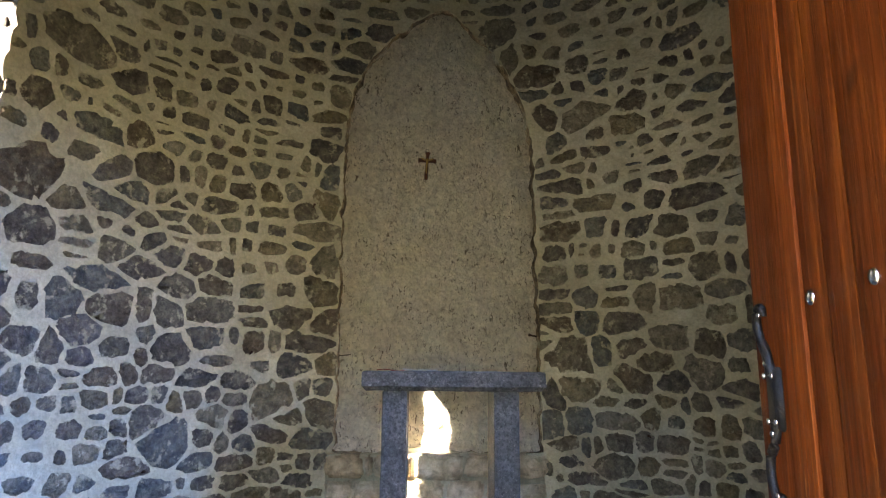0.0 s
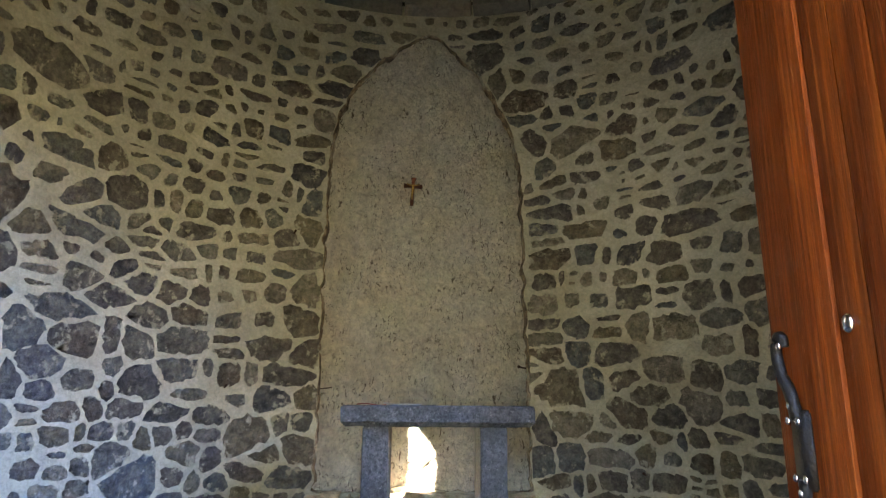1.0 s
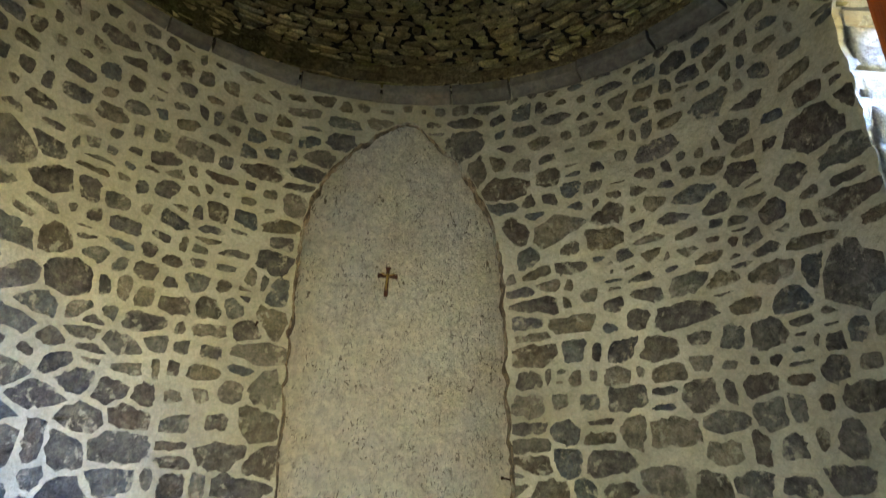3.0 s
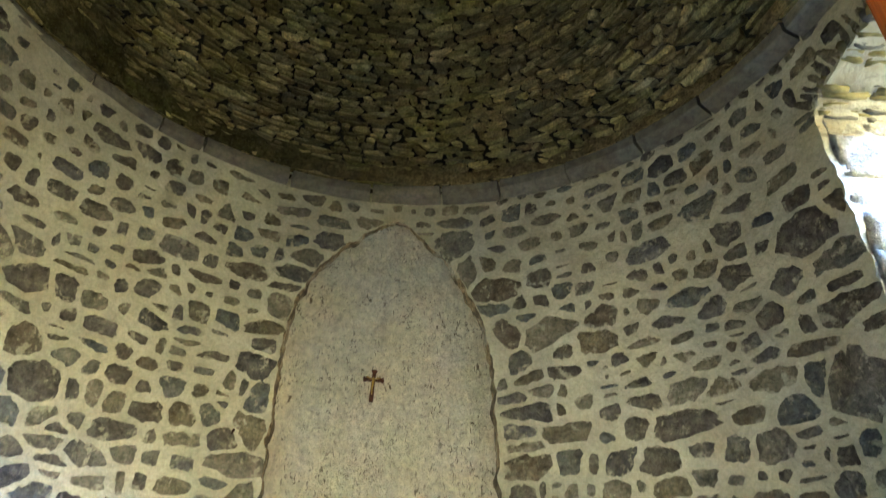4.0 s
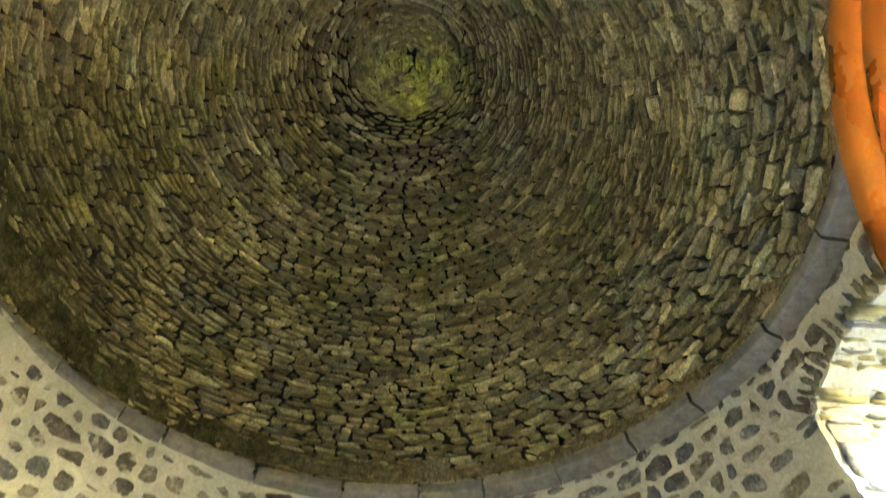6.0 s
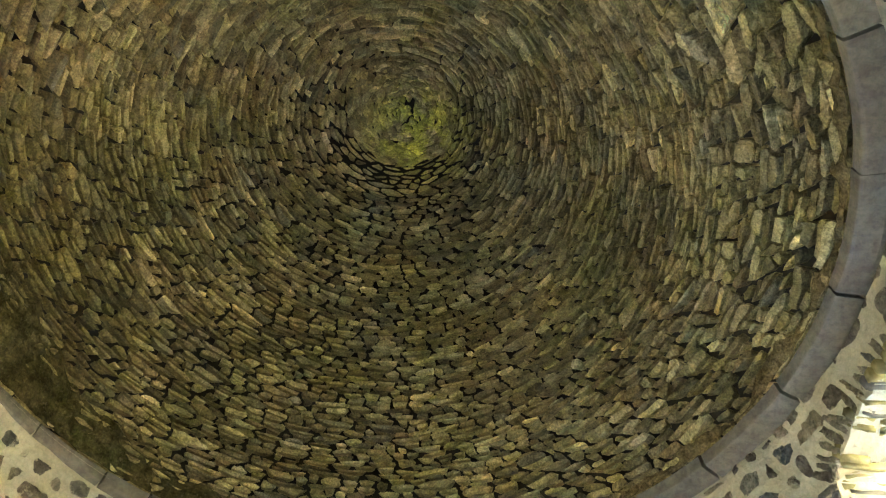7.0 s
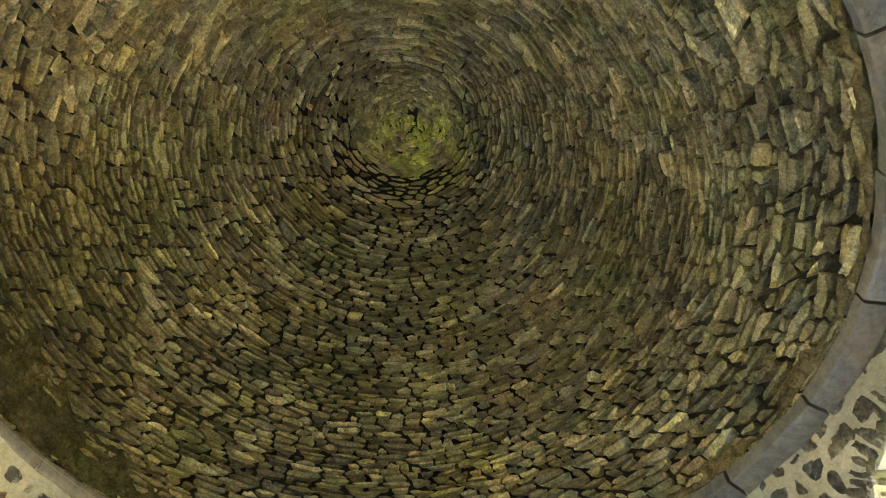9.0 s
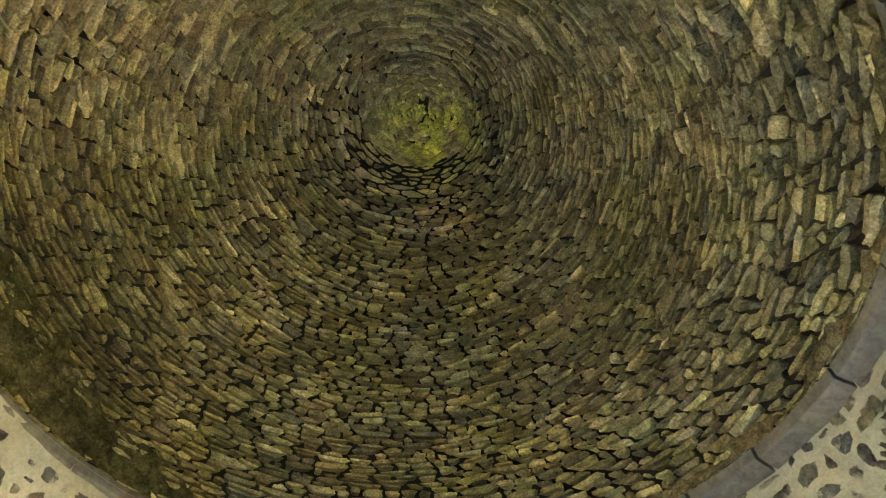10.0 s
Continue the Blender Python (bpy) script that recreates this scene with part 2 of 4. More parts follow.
def head_wood_material():
    m = Mat("glossy_orange_pine", 0.24, spec=0.45)
    g = m.noise(7, 3, 0.5, stretch=(1, 2.2, 1), warp=1.0)
    c = m.ramp(g, (0.3, (0.17, 0.045, 0.005)), (0.5, (0.235, 0.070, 0.008)), (0.7, (0.30, 0.105, 0.014)))
    line = m.math("ABSOLUTE", m.math("SUBTRACT", m.noise(5, 2, 0.5, stretch=(1, 3, 1), warp=1.5), 0.5))
    c = m.mix(m.ramp(line, (0.004, 0.3), (0.012, 0.0)), c, (0.10, 0.028, 0.004))
    c = m.mix(1.0, c, (0.58, 0.55, 0.55), "MULTIPLY")
    m.color(m.mottle(c, 40, 0.8, 1.08))
    m.rough(m.ramp(m.noise(14, 4), (0.3, 0.20), (0.7, 0.42)))
    m.bump(m.noise(30, 4), 0.25, 0.004)
    return m.mat


def ground_material():
    m = Mat("mountain_grass", 0.95)
    c = m.ramp(m.noise(0.7, 6), (0.3, (0.036, 0.036, 0.011)), (0.6, (0.050, 0.048, 0.015)), (0.8, (0.070, 0.062, 0.026)))
    c = m.mix(m.ramp(m.noise(9, 5), (0.4, 0.0), (0.7, 0.6)), c, (0.034, 0.037, 0.011))
    # pale unseen ground added to the south, bounces sun through the door
    sep = m.t.nodes.new("ShaderNodeSeparateXYZ")
    m.link(m.pos, sep.inputs[0])
    south = m.math("ADD", sep.outputs["Y"], m.math("MULTIPLY", m.noise(0.5, 5), 4.0))
    bounce_ground = m.ramp(m.noise(6, 5), (0.3, (0.40, 0.355, 0.18)), (0.7, (0.56, 0.505, 0.28)))
    m.color(m.mix(m.ramp(m.math("MULTIPLY", south, -0.01), (0.055, 0.0), (0.085, 1.0)), c, bounce_ground))
    m.bump(m.noise(25, 5), 0.6, 0.05)
    return m.mat


MORTAR, RUBBLE, PLASTER, SILL = mortar_material(), rubble_material(), plaster_material(), sill_stone_material()
BROKEN_EDGE = broken_edge_material()
GRANITE, CORNICE, VAULT, GRASS = granite_material(), cornice_material(), vault_material(), ground_material()
WOOD, WOOD_BRIGHT = door_wood_material("varnished_pine", 0.66), door_wood_material("fresh_varnished_pine", 0.95)
HEAD_WOOD = head_wood_material()
EARTH = plain("dark_packed_earth", (0.020, 0.017, 0.010), 0.95, scale=15, bump=0.8)
FLAG = plain("worn_flagstone", (0.09, 0.08, 0.065), 0.85, scale=6)
MUD = Mat("mossy_earth_render", 0.97, spec=0.05)
_m = MUD.ramp(MUD.noise(6, 7, 0.65, warp=0.5), (0.34, (0.040, 0.036, 0.014)), (0.5, (0.080, 0.070, 0.030)), (0.66, (0.135, 0.112, 0.052)))
_m = MUD.mix(MUD.ramp(MUD.noise(3.5, 5), (0.50, 0.0), (0.66, 0.6)), _m, (0.060, 0.070, 0.020))
_m = MUD.mix(MUD.ramp(MUD.noise(45, 5, 0.7), (0.56, 0.0), (0.68, 0.6)), _m, (0.17, 0.15, 0.10))
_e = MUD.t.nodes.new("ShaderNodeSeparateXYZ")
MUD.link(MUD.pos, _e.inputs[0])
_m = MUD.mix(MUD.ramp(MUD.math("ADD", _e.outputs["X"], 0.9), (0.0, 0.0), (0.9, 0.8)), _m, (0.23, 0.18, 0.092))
MUD.color(MUD.mottle(MUD.mottle(_m, 20, 0.5, 1.2), 70, 0.6, 1.2))
_n = MUD.bump(MUD.noise(18, 6, 0.65), 1.0, 0.04)
MUD.bump(MUD.noise(80, 5, 0.65), 0.8, 0.012, _n)
MUD = MUD.mat
JAMB_PALE = Mat("pale_limewashed_stone", 0.97, spec=0.05)
_c = JAMB_PALE.ramp(JAMB_PALE.noise(9, 6, 0.65, warp=0.6), (0.36, (0.22, 0.21, 0.185)), (0.5, (0.40, 0.385, 0.345)), (0.66, (0.50, 0.485, 0.445)))
_c = JAMB_PALE.mix(JAMB_PALE.ramp(JAMB_PALE.noise(38, 5, 0.7), (0.56, 0.0), (0.66, 0.7)), _c, (0.13, 0.125, 0.115))
JAMB_PALE.color(JAMB_PALE.mottle(_c, 60, 0.7, 1.1))
_n = JAMB_PALE.bump(JAMB_PALE.noise(32, 6, 0.68, warp=0.8), 1.0, 0.035)
JAMB_PALE.bump(JAMB_PALE.noise(120, 4), 0.7, 0.008, _n)
JAMB_PALE = JAMB_PALE.mat
JAMB_GREY = plain("grey_jamb_stone", (0.15, 0.145, 0.14), 0.97, scale=16, vary=0.5, bump=1.0, spec=0.05)
OCHRE = plain("ochre_stained_stone", (0.27, 0.235, 0.125), 0.95, scale=12, vary=0.65, bump=1.0, spec=0.05)
IRON = plain("black_wrought_iron", (0.022, 0.021, 0.022), 0.5, 0.6, 60, 0.4, 0.5)
RUST = plain("rusty_iron", (0.085, 0.045, 0.028), 0.8, 0.3, 90, 0.5, 0.6)
STEEL = plain("bright_steel", (0.62, 0.62, 0.63), 0.22, 1.0, 40, 0.15, 0.05)
CROSS_WOOD = plain("dark_red_brown_wood", (0.105, 0.030, 0.012), 0.5, 0.0, 40, 0.5, 0.2)
GOLD = plain("old_gilt_metal", (0.50, 0.33, 0.10), 0.4, 0.8, 80, 0.4, 0.3)
PAPER = plain("white_paper", (0.78, 0.78, 0.76), 0.8, 0.0, 10, 0.08, 0.1)
RED = plain("red_cord", (0.30, 0.035, 0.025), 0.7, 0.0, 60, 0.3, 0.2)
LIMEWASH = Mat("limewashed_rubble", 0.92)
_c = LIMEWASH.ramp(LIMEWASH.noise(5, 6), (0.35, (0.25, 0.235, 0.195)), (0.65, (0.36, 0.345, 0.31)))
_c = LIMEWASH.mix(LIMEWASH.ramp(LIMEWASH.noise(9, 6, 0.6, stretch=(0.4, 1, 1.6)), (0.58, 0.0), (0.66, 0.75)), _c, (0.10, 0.095, 0.09))
_c = LIMEWASH.mix(LIMEWASH.ramp(LIMEWASH.noise(3.0, 4), (0.55, 0.0), (0.7, 0.5)), _c, (0.26, 0.19, 0.08))
LIMEWASH.color(_c)
LIMEWASH.bump(LIMEWASH.noise(22, 6, 0.65), 1.0, 0.03)
LIMEWASH = LIMEWASH.mat


# ---- mesh helpers ----
def part(name, bm, material, parent=None, label="", smooth=True, origin=None):
    """Links a bmesh as one mesh object, under a thing or under a part. Coordinates are the world's."""
    me = bpy.data.meshes.new(name)
    if origin is not None:
        bmesh.ops.translate(bm, verts=bm.verts, vec=-Vector(origin))
    bm.normal_update()
    bm.to_mesh(me)
    bm.free()
    me.materials.append(material)
    if smooth:
        me.polygons.foreach_set("use_smooth", [True] * len(me.polygons))
    ob = new(name, me)
    place_under(ob, parent, origin)
    if label:
        ob["label"] = label
    return ob


def place_under(ob, parent, origin=None):
    base = Vector((0, 0, 0))
    p = parent
    while p:
        base += p.location
        p = p.parent
    if parent:
        ob.parent = parent
    ob.location = Vector(origin or (0, 0, 0)) - base


def raw(name, verts, faces, material, parent=None, smooth=True, origin=None, rim=None):
    me = bpy.data.meshes.new(name)
    o = Vector(origin or (0, 0, 0))
    me.from_pydata([tuple(Vector(v) - o) for v in verts], [], faces)
    me.materials.append(material)
    if smooth:
        me.polygons.foreach_set("use_smooth", [True] * len(me.polygons))
    if rim is not None:
        me.attributes.new("rim", "FLOAT", "POINT").data.foreach_set("value", rim)
    me.update()
    ob = new(name, me)
    place_under(ob, parent, origin)
    return ob


def thing(name, at=(0, 0, 0), **tags):
    ob = new(name)
    ob.location = at
    ob.empty_display_size = 0.1
    return tagged(ob, **tags)


def box(x0, x1, y0, y1, z0, z1, bevel=0.004, cuts=0, rough=0.0, seed=0):
    """A bevelled block, with its faces cut and worn where asked."""
    bm = bmesh.new()
    bmesh.ops.create_cube(bm, size=1)
    for v in bm.verts:
        v.co = Vector(((x0 + x1) / 2 + v.co.x * (x1 - x0), (y0 + y1) / 2 + v.co.y * (y1 - y0), (z0 + z1) / 2 + v.co.z * (z1 - z0)))
    if bevel:
        bmesh.ops.bevel(bm, geom=bm.edges[:], offset=bevel, segments=2, affect="EDGES")
    if cuts:
        bmesh.ops.subdivide_edges(bm, edges=[e for e in bm.edges if e.calc_length() > 0.06], cuts=cuts, use_grid_fill=True)
    if rough:
        for v in bm.verts:
            v.co += noise.noise_vector(v.co * 9 + Vector((seed, 0, 0))) * rough + noise.noise_vector(v.co * 31) * rough * 0.4
    return bm


def tube(points, radius, sides=8, taper=None):
    """A round bar along points."""
    bm = bmesh.new()
    rings = []
    pts = [Vector(p) for p in points]
    for i, p in enumerate(pts):
        d = (pts[min(i + 1, len(pts) - 1)] - pts[max(i - 1, 0)]).normalized()
        a = d.orthogonal().normalized() if abs(d.z) > 0.9 else d.cross(Vector((0, 0, 1))).normalized()
        b = d.cross(a)
        r = radius * (taper[i] if taper else 1)
        rings.append([bm.verts.new(p + (a * math.cos(w) + b * math.sin(w)) * r) for w in (2 * math.pi * k / sides for k in range(sides))])
    for r0, r1 in zip(rings, rings[1:]):
        for k in range(sides):
            bm.faces.new((r0[k], r0[(k + 1) % sides], r1[(k + 1) % sides], r1[k]))
    bm.faces.new(rings[0][::-1])
    bm.faces.new(rings[-1])
    bmesh.ops.recalc_face_normals(bm, faces=bm.faces[:])
    return bm


# ---- the plan ----
R, R_OUT = 2.10, 2.82
RING_Z, RING_R = 3.85, 1.995
TILT_X, TILT_Y = -0.018, 0.014
RING_X, RING_Y = -0.065, -0.015
DOME_H, DOME_Q, DOME_X, DOME_Y = 3.0, 2.33, -0.185, 0.124
NICHE_Y, SILL_Z = 2.15, 0.55


def arch_outline(h0, h1, z0, spring, rise, steps=14):
    """A straight-sided opening under a segment of an ellipse, as points (across, up)."""
    mid, half = (h0 + h1) / 2, (h1 - h0) / 2
    top = [(mid + half * math.cos(a), spring + rise * math.sin(a)) for a in (math.pi * k / steps for k in range(steps + 1))]
    return [(h0, z0), (h1, z0)] + top


def niche_outline():
    """The tall blind arch: upright sides and a pointed, slightly lopsided head."""
    left, right = [], []
    for k in range(0, 25):
        t = k / 24
        z = 2.2 + 1.53 * t
        left.append((0.02 - 0.675 * (1 - t**4.0), z))
        right.append((0.02 + 0.645 * (1 - t**2.9), z))
    return [(-0.655, SILL_Z), (0.685, SILL_Z)] + right + left[::-1][1:]


OPENINGS = {
    "niche": (0, niche_outline()),
    "door": (180, arch_outline(-0.43, 0.475, -0.1, 1.66, 0.42)),
    "east": (90, arch_outline(-0.46, 0.455, 1.60, 3.34, 0.19)),
    "west": (-90, arch_outline(-0.245, 0.54, 1.50, 3.42, 0.07)),
}


def across(which, x, y):
    return x if which in ("niche", "door") else y


def inside(outline, h, z):
    odd = False
    for (a, b), (c, d) in zip(outline, outline[1:] + outline[:1]):
        if (b > z) != (d > z) and h < (c - a) * (z - b) / (d - b) + a:
            odd = not odd
    return odd


def nearest(outline, h, z):
    best, far = None, 1e9
    for (a, b), (c, d) in zip(outline, outline[1:] + outline[:1]):
        ux, uz = c - a, d - b
        k = max(0.0, min(1.0, ((h - a) * ux + (z - b) * uz) / (ux * ux + uz * uz + 1e-12)))
        p = (a + k * ux, b + k * uz)
        q = (p[0] - h) ** 2 + (p[1] - z) ** 2
        if q < far:
            best, far = p, q
    return best, math.sqrt(far)


def facing(which, theta):
    """Whether the wall at this angle is on the opening's side of the room."""
    d = (math.degrees(theta) - OPENINGS[which][0] + 180) % 360 - 180
    return abs(d) < 42


def wall_radius(theta, z):
    return (R - 0.0136 * (z - 2.5)) * (1 + 0.009 * math.cos(2 * theta) - 0.006 * math.sin(2 * theta))


def wall_point(theta, z, out=0.0):
    r = wall_radius(theta, z) + out
    return Vector((r * math.sin(theta), r * math.cos(theta), z))


def lumps(theta, z):
    p = Vector((math.sin(theta) * R, math.cos(theta) * R, z))
    return 0.012 * noise.noise(p * 3.1) + 0.008 * noise.noise(p * 9.0)


def ring_z(x, y):
    return RING_Z + TILT_X * x + TILT_Y * y


def dome_point(theta, h, out=0.0):
    """The vault's inner face at an angle and a height above the cornice, moved out along its normal."""
    left = max(1e-4, 1 - h / DOME_H)
    r = RING_R * left ** (1 / DOME_Q)
    slope = -RING_R / (DOME_Q * DOME_H) * left ** (1 / DOME_Q - 1)
    size = math.hypot(1, slope)
    k = min(1.0, h / 0.6)
    g = max(0.0, (h - 0.6) / (DOME_H - 0.6))
    cx, cy = RING_X * (1 - k) + DOME_X * k + 0.135 * g, RING_Y * (1 - k) + DOME_Y * k + 0.143 * g
    r = max(0.0, r + 0.032 * (1 - k) + out / size) if h < DOME_H * 0.999 else 0.0
    x, y = cx + r * math.sin(theta), cy + r * math.cos(theta)
    return Vector((x, y, ring_z(x, y) + 0.075 + h - slope / size * out))


# ---- ground, floor ----
def skyline(a):
    """How high the added, unseen slopes that cut off sky light stand over the horizon, as rise over run: highest to the
    west and the south-east.
    """
    south = abs(math.degrees(math.atan2(math.cos(a), -math.sin(a))))
    rise = float(np.interp(south, (0, 22, 42, 56, 68, 80, 100, 180), (0.15, 0.18, 0.40, 0.44, 0.33, 0.24, 0.20, 0.30)))
    # higher rim added to the west to block its sky, just under the sun
    west = max(0.0, min(1.0, (-math.cos(a) - 0.35) * 3))
    return (rise + (0.56 - rise) * west) * (1 + 0.06 * noise.noise(Vector((math.cos(a) * 9, math.sin(a) * 9, 2.0))))


def ground():
    bm = bmesh.new()
    rings = [2.7, 4, 7, 15, 30, 60, 110, 170, 260, 600, 3000]
    rise = {30: 0.04, 60: 0.35, 110: 0.72, 170: 0.92, 260: 1.0, 600: 0.45, 3000: 0.1}
    n = 120
    rows = []
    for r in rings:
        row = []
        for a in (2 * math.pi * k / n for k in range(n)):
            x, y = r * math.cos(a), r * math.sin(a)
            row.append(bm.verts.new((x, y, -0.12 + r * rise.get(r, 0.0) * skyline(a) + (0.05 * noise.noise(Vector((x, y, 0)) * 0.4) if 3 < r < 40 else 0))))
        rows.append(row)
    for a, b in zip(rows, rows[1:]):
        for k in range(n):
            bm.faces.new((a[k], a[(k + 1) % n], b[(k + 1) % n], b[k]))
    tagged(part("ground", bm, GRASS), "unseen grass round the chapel, with slopes added to block sky light", "ground", kind="structure")


def floor():
    bm = bmesh.new()
    vs = [bm.verts.new((2.75 * math.sin(a), 2.75 * math.cos(a), -0.03)) for a in (2 * math.pi * k / 64 for k in range(64))]
    bm.faces.new(vs[::-1])
    f = tagged(part("floor", bm, EARTH, smooth=False), "stone-flagged floor of a small round chapel", "floor", kind="structure")
    rnd = random.Random(4)
    x = -2.1
    while x < 2.1:
        w = rnd.uniform(0.38, 0.55)
        y = -2.7 + rnd.uniform(-0.2, 0)
        while y < 2.1:
            d = rnd.uniform(0.4, 0.75)
            cx, cy = x + w / 2, y + d / 2
            if math.hypot(cx, cy) < 2.02 or (abs(cx) < 0.5 and y < -1.5):
                part("flagstone", box(x, x + w - 0.012, y, y + d - 0.012, -0.04, rnd.uniform(-0.004, 0.004), 0.008), FLAG, f, smooth=False, origin=(cx, cy, 0))
            y += d
        x += w


# ---- the round wall ----
def wall_shell(radius_of, bumps, n_theta, n_z, z0, z1, flip):
    """A grid round the room with its openings cut and their edges drawn onto the outlines. Returns vertices, faces and the loops' edges."""
    verts, state = [], []
    for j in range(n_z + 1):
        z = z0 + (z1 - z0) * j / n_z
        for i in range(n_theta):
            th = -math.pi + 2 * math.pi * i / n_theta
            r = radius_of(th, z) + (lumps(th, z) if bumps else 0)
            verts.append(Vector((r * math.sin(th), r * math.cos(th), z)))
    faces, gone = [], {}
    for j in range(n_z):
        for i in range(n_theta):
            q = (j * n_theta + i, j * n_theta + (i + 1) % n_theta, (j + 1) * n_theta + (i + 1) % n_theta, (j + 1) * n_theta + i)
            c = sum((verts[k] for k in q), Vector()) / 4
            th = math.atan2(c.x, c.y)
            hit = None
            for which, (_, outline) in OPENINGS.items():
                if which == "niche" and not bumps:
                    continue
                if facing(which, th) and inside(outline, across(which, c.x, c.y), c.z):
                    hit = which
            if hit:
                gone.setdefault(hit, []).append(q)
            else:
                faces.append(q)
    kept = {k for f in faces for k in f}
    rims = {}
    for which, quads in gone.items():
        count = {}
        for q in quads:
            for a, b in zip(q, q[1:] + q[:1]):
                count[(min(a, b), max(a, b))] = count.get((min(a, b), max(a, b)), 0) + 1
        rim = [e for e, n in count.items() if n == 1 and e[0] in kept and e[1] in kept]
        rims[which] = rim
        for k in {v for e in rim for v in e}:
            v = verts[k]
            (h, z), _ = nearest(OPENINGS[which][1], across(which, v.x, v.y), v.z)
            if bumps:
                w = noise.noise_vector(Vector((h * 11, z * 11, 4.0))) * 0.016 + noise.noise_vector(Vector((h * 30, z * 30, 9.0))) * 0.007
                if which in ("east", "west"):
                    w *= 1.9
                elif which == "niche":
                    w = w * 1.5 + noise.noise_vector(Vector((h * 4, z * 4, 6.0))) * 0.014
                h, z = h + w.x, z + w.z
            r = math.hypot(v.x, v.y)
            if which in ("niche", "door"):
                verts[k] = Vector((h, math.copysign(math.sqrt(r * r - h * h), v.y), z))
            else:
                verts[k] = Vector((math.copysign(math.sqrt(r * r - h * h), v.x), h, z))
    if flip:
        faces = [f[::-1] for f in faces]
    return verts, faces, rims


def reveal(name, verts, rim, which, depth_to, material, parent, steps=6):
    """The sides of an opening, from the rim in the inner face out through the wall."""
    vs, fs, index = [], [], {}
    for k in {v for e in rim for v in e}:
        v = verts[k]
        index[k] = len(vs)
        for s in range(steps + 1):
            t = s / steps
            if which == "niche":
                p = Vector((v.x, v.y + (depth_to - v.y) * t, v.z))
            elif which == "door":
                p = Vector((v.x, v.y + (-math.sqrt(depth_to**2 - v.x**2) - v.y) * t, v.z))
            else:
                p = Vector((v.x + (math.copysign(math.sqrt(depth_to**2 - v.y**2), v.x) - v.x) * t, v.y, v.z))
            if 0 < s < steps:
                p += noise.noise_vector(p * 7) * 0.016 + noise.noise_vector(p * 19) * 0.007
            vs.append(p)
    for a, b in rim:
        for s in range(steps):
            fs.append((index[a] + s, index[b] + s, index[b] + s + 1, index[a] + s + 1))
    bm = bmesh.new()
    bv = [bm.verts.new(v) for v in vs]
    for f in fs:
        bm.faces.new([bv[k] for k in f])
    bmesh.ops.recalc_face_normals(bm, faces=bm.faces[:])
    return part(name, bm, material, parent)


def walls():
    verts, faces, rims = wall_shell(wall_radius, True, 420, 124, -0.05, 3.93, True)
    w = tagged(raw("wall_round", verts, faces, MORTAR), "round rubble wall of dark stones in pale lime mortar", "wall", kind="structure")
    for which, name, to, mat in (("niche", "niche_reveal", NICHE_Y + 0.02, BROKEN_EDGE), ("door", "door_reveal", R_OUT, MORTAR), ("east", "window_reveal", R_OUT, LIMEWASH), ("west", "window_reveal", R_OUT, JAMB_GREY)):
        reveal(name, verts, rims[which], which, to, mat, w)
    overts, ofaces, _ = wall_shell(lambda th, z: R_OUT, False, 200, 60, -0.3, 4.6, False)
    raw("outer_face", overts, ofaces, MORTAR, w)
    # top of the wall, closed between the two faces
    n = 96
    vs = [Vector((r * math.sin(2 * math.pi * k / n), r * math.cos(2 * math.pi * k / n), z)) for r, z in ((2.05, 3.93), (R_OUT, 4.6)) for k in range(n)]
    raw("wall_top", vs, [(k, (k + 1) % n, n + (k + 1) % n, n + k) for k in range(n)], MORTAR, w)
    return w


def blob(poly, to_world, proud, depth, rnd, round_steps=1, dome=0.8):
    """A stone with an outline in the wall's plane: sides going into the mortar and a worn, uneven face."""
    for _ in range(round_steps):
        out = []
        for (a, b), (c, d) in zip(poly, poly[1:] + poly[:1]):
            out += [(a * 0.75 + c * 0.25, b * 0.75 + d * 0.25), (a * 0.25 + c * 0.75, b * 0.25 + d * 0.75)]
        poly = out
    cx = sum(p[0] for p in poly) / len(poly)
    cz = sum(p[1] for p in poly) / len(poly)
    n = len(poly)
    tx, tz = rnd.uniform(-0.025, 0.025), rnd.uniform(-0.03, 0.03)
    verts = []
    rim = [1.0] * (2 * n) + [0.5] * n + [0.0]
    for k, (scale, out) in enumerate(((1.0, depth), (1.0, 0.0015), (dome, -proud))):
        for (u, z) in poly:
            j = 1 + (rnd.uniform(-0.03, 0.03) if k == 2 else 0)
            du, dz = (u - cx) * scale * j, (z - cz) * scale * j
            o = out + (tx * du + tz * dz + rnd.uniform(-0.0025, 0.0025) if k == 2 else 0)
            verts.append(to_world(cx + du, cz + dz, o))
    verts.append(to_world(cx, cz, -proud * rnd.uniform(0.9, 1.35)))
    faces = []
    for k in range(2):
        for i in range(n):
            a, b = k * n + i, k * n + (i + 1) % n
            faces.append((a, b, b + n, a + n))
    for i in range(n):
        faces.append((2 * n + i, 2 * n + (i + 1) % n, 3 * n))
    return verts, faces, rim


def clipped(poly, nx, nz, c):
    """The part of a polygon where nx*x + nz*z <= c."""
    out = []
    for (a, b), (p, q) in zip(poly, poly[1:] + poly[:1]):
        d0, d1 = nx * a + nz * b - c, nx * p + nz * q - c
        if d0 <= 0:
            out.append((a, b))
        if (d0 < 0) != (d1 < 0) and abs(d0 - d1) > 1e-12:
            k = d0 / (d0 - d1)
            out.append((a + k * (p - a), b + k * (q - b)))
    return out


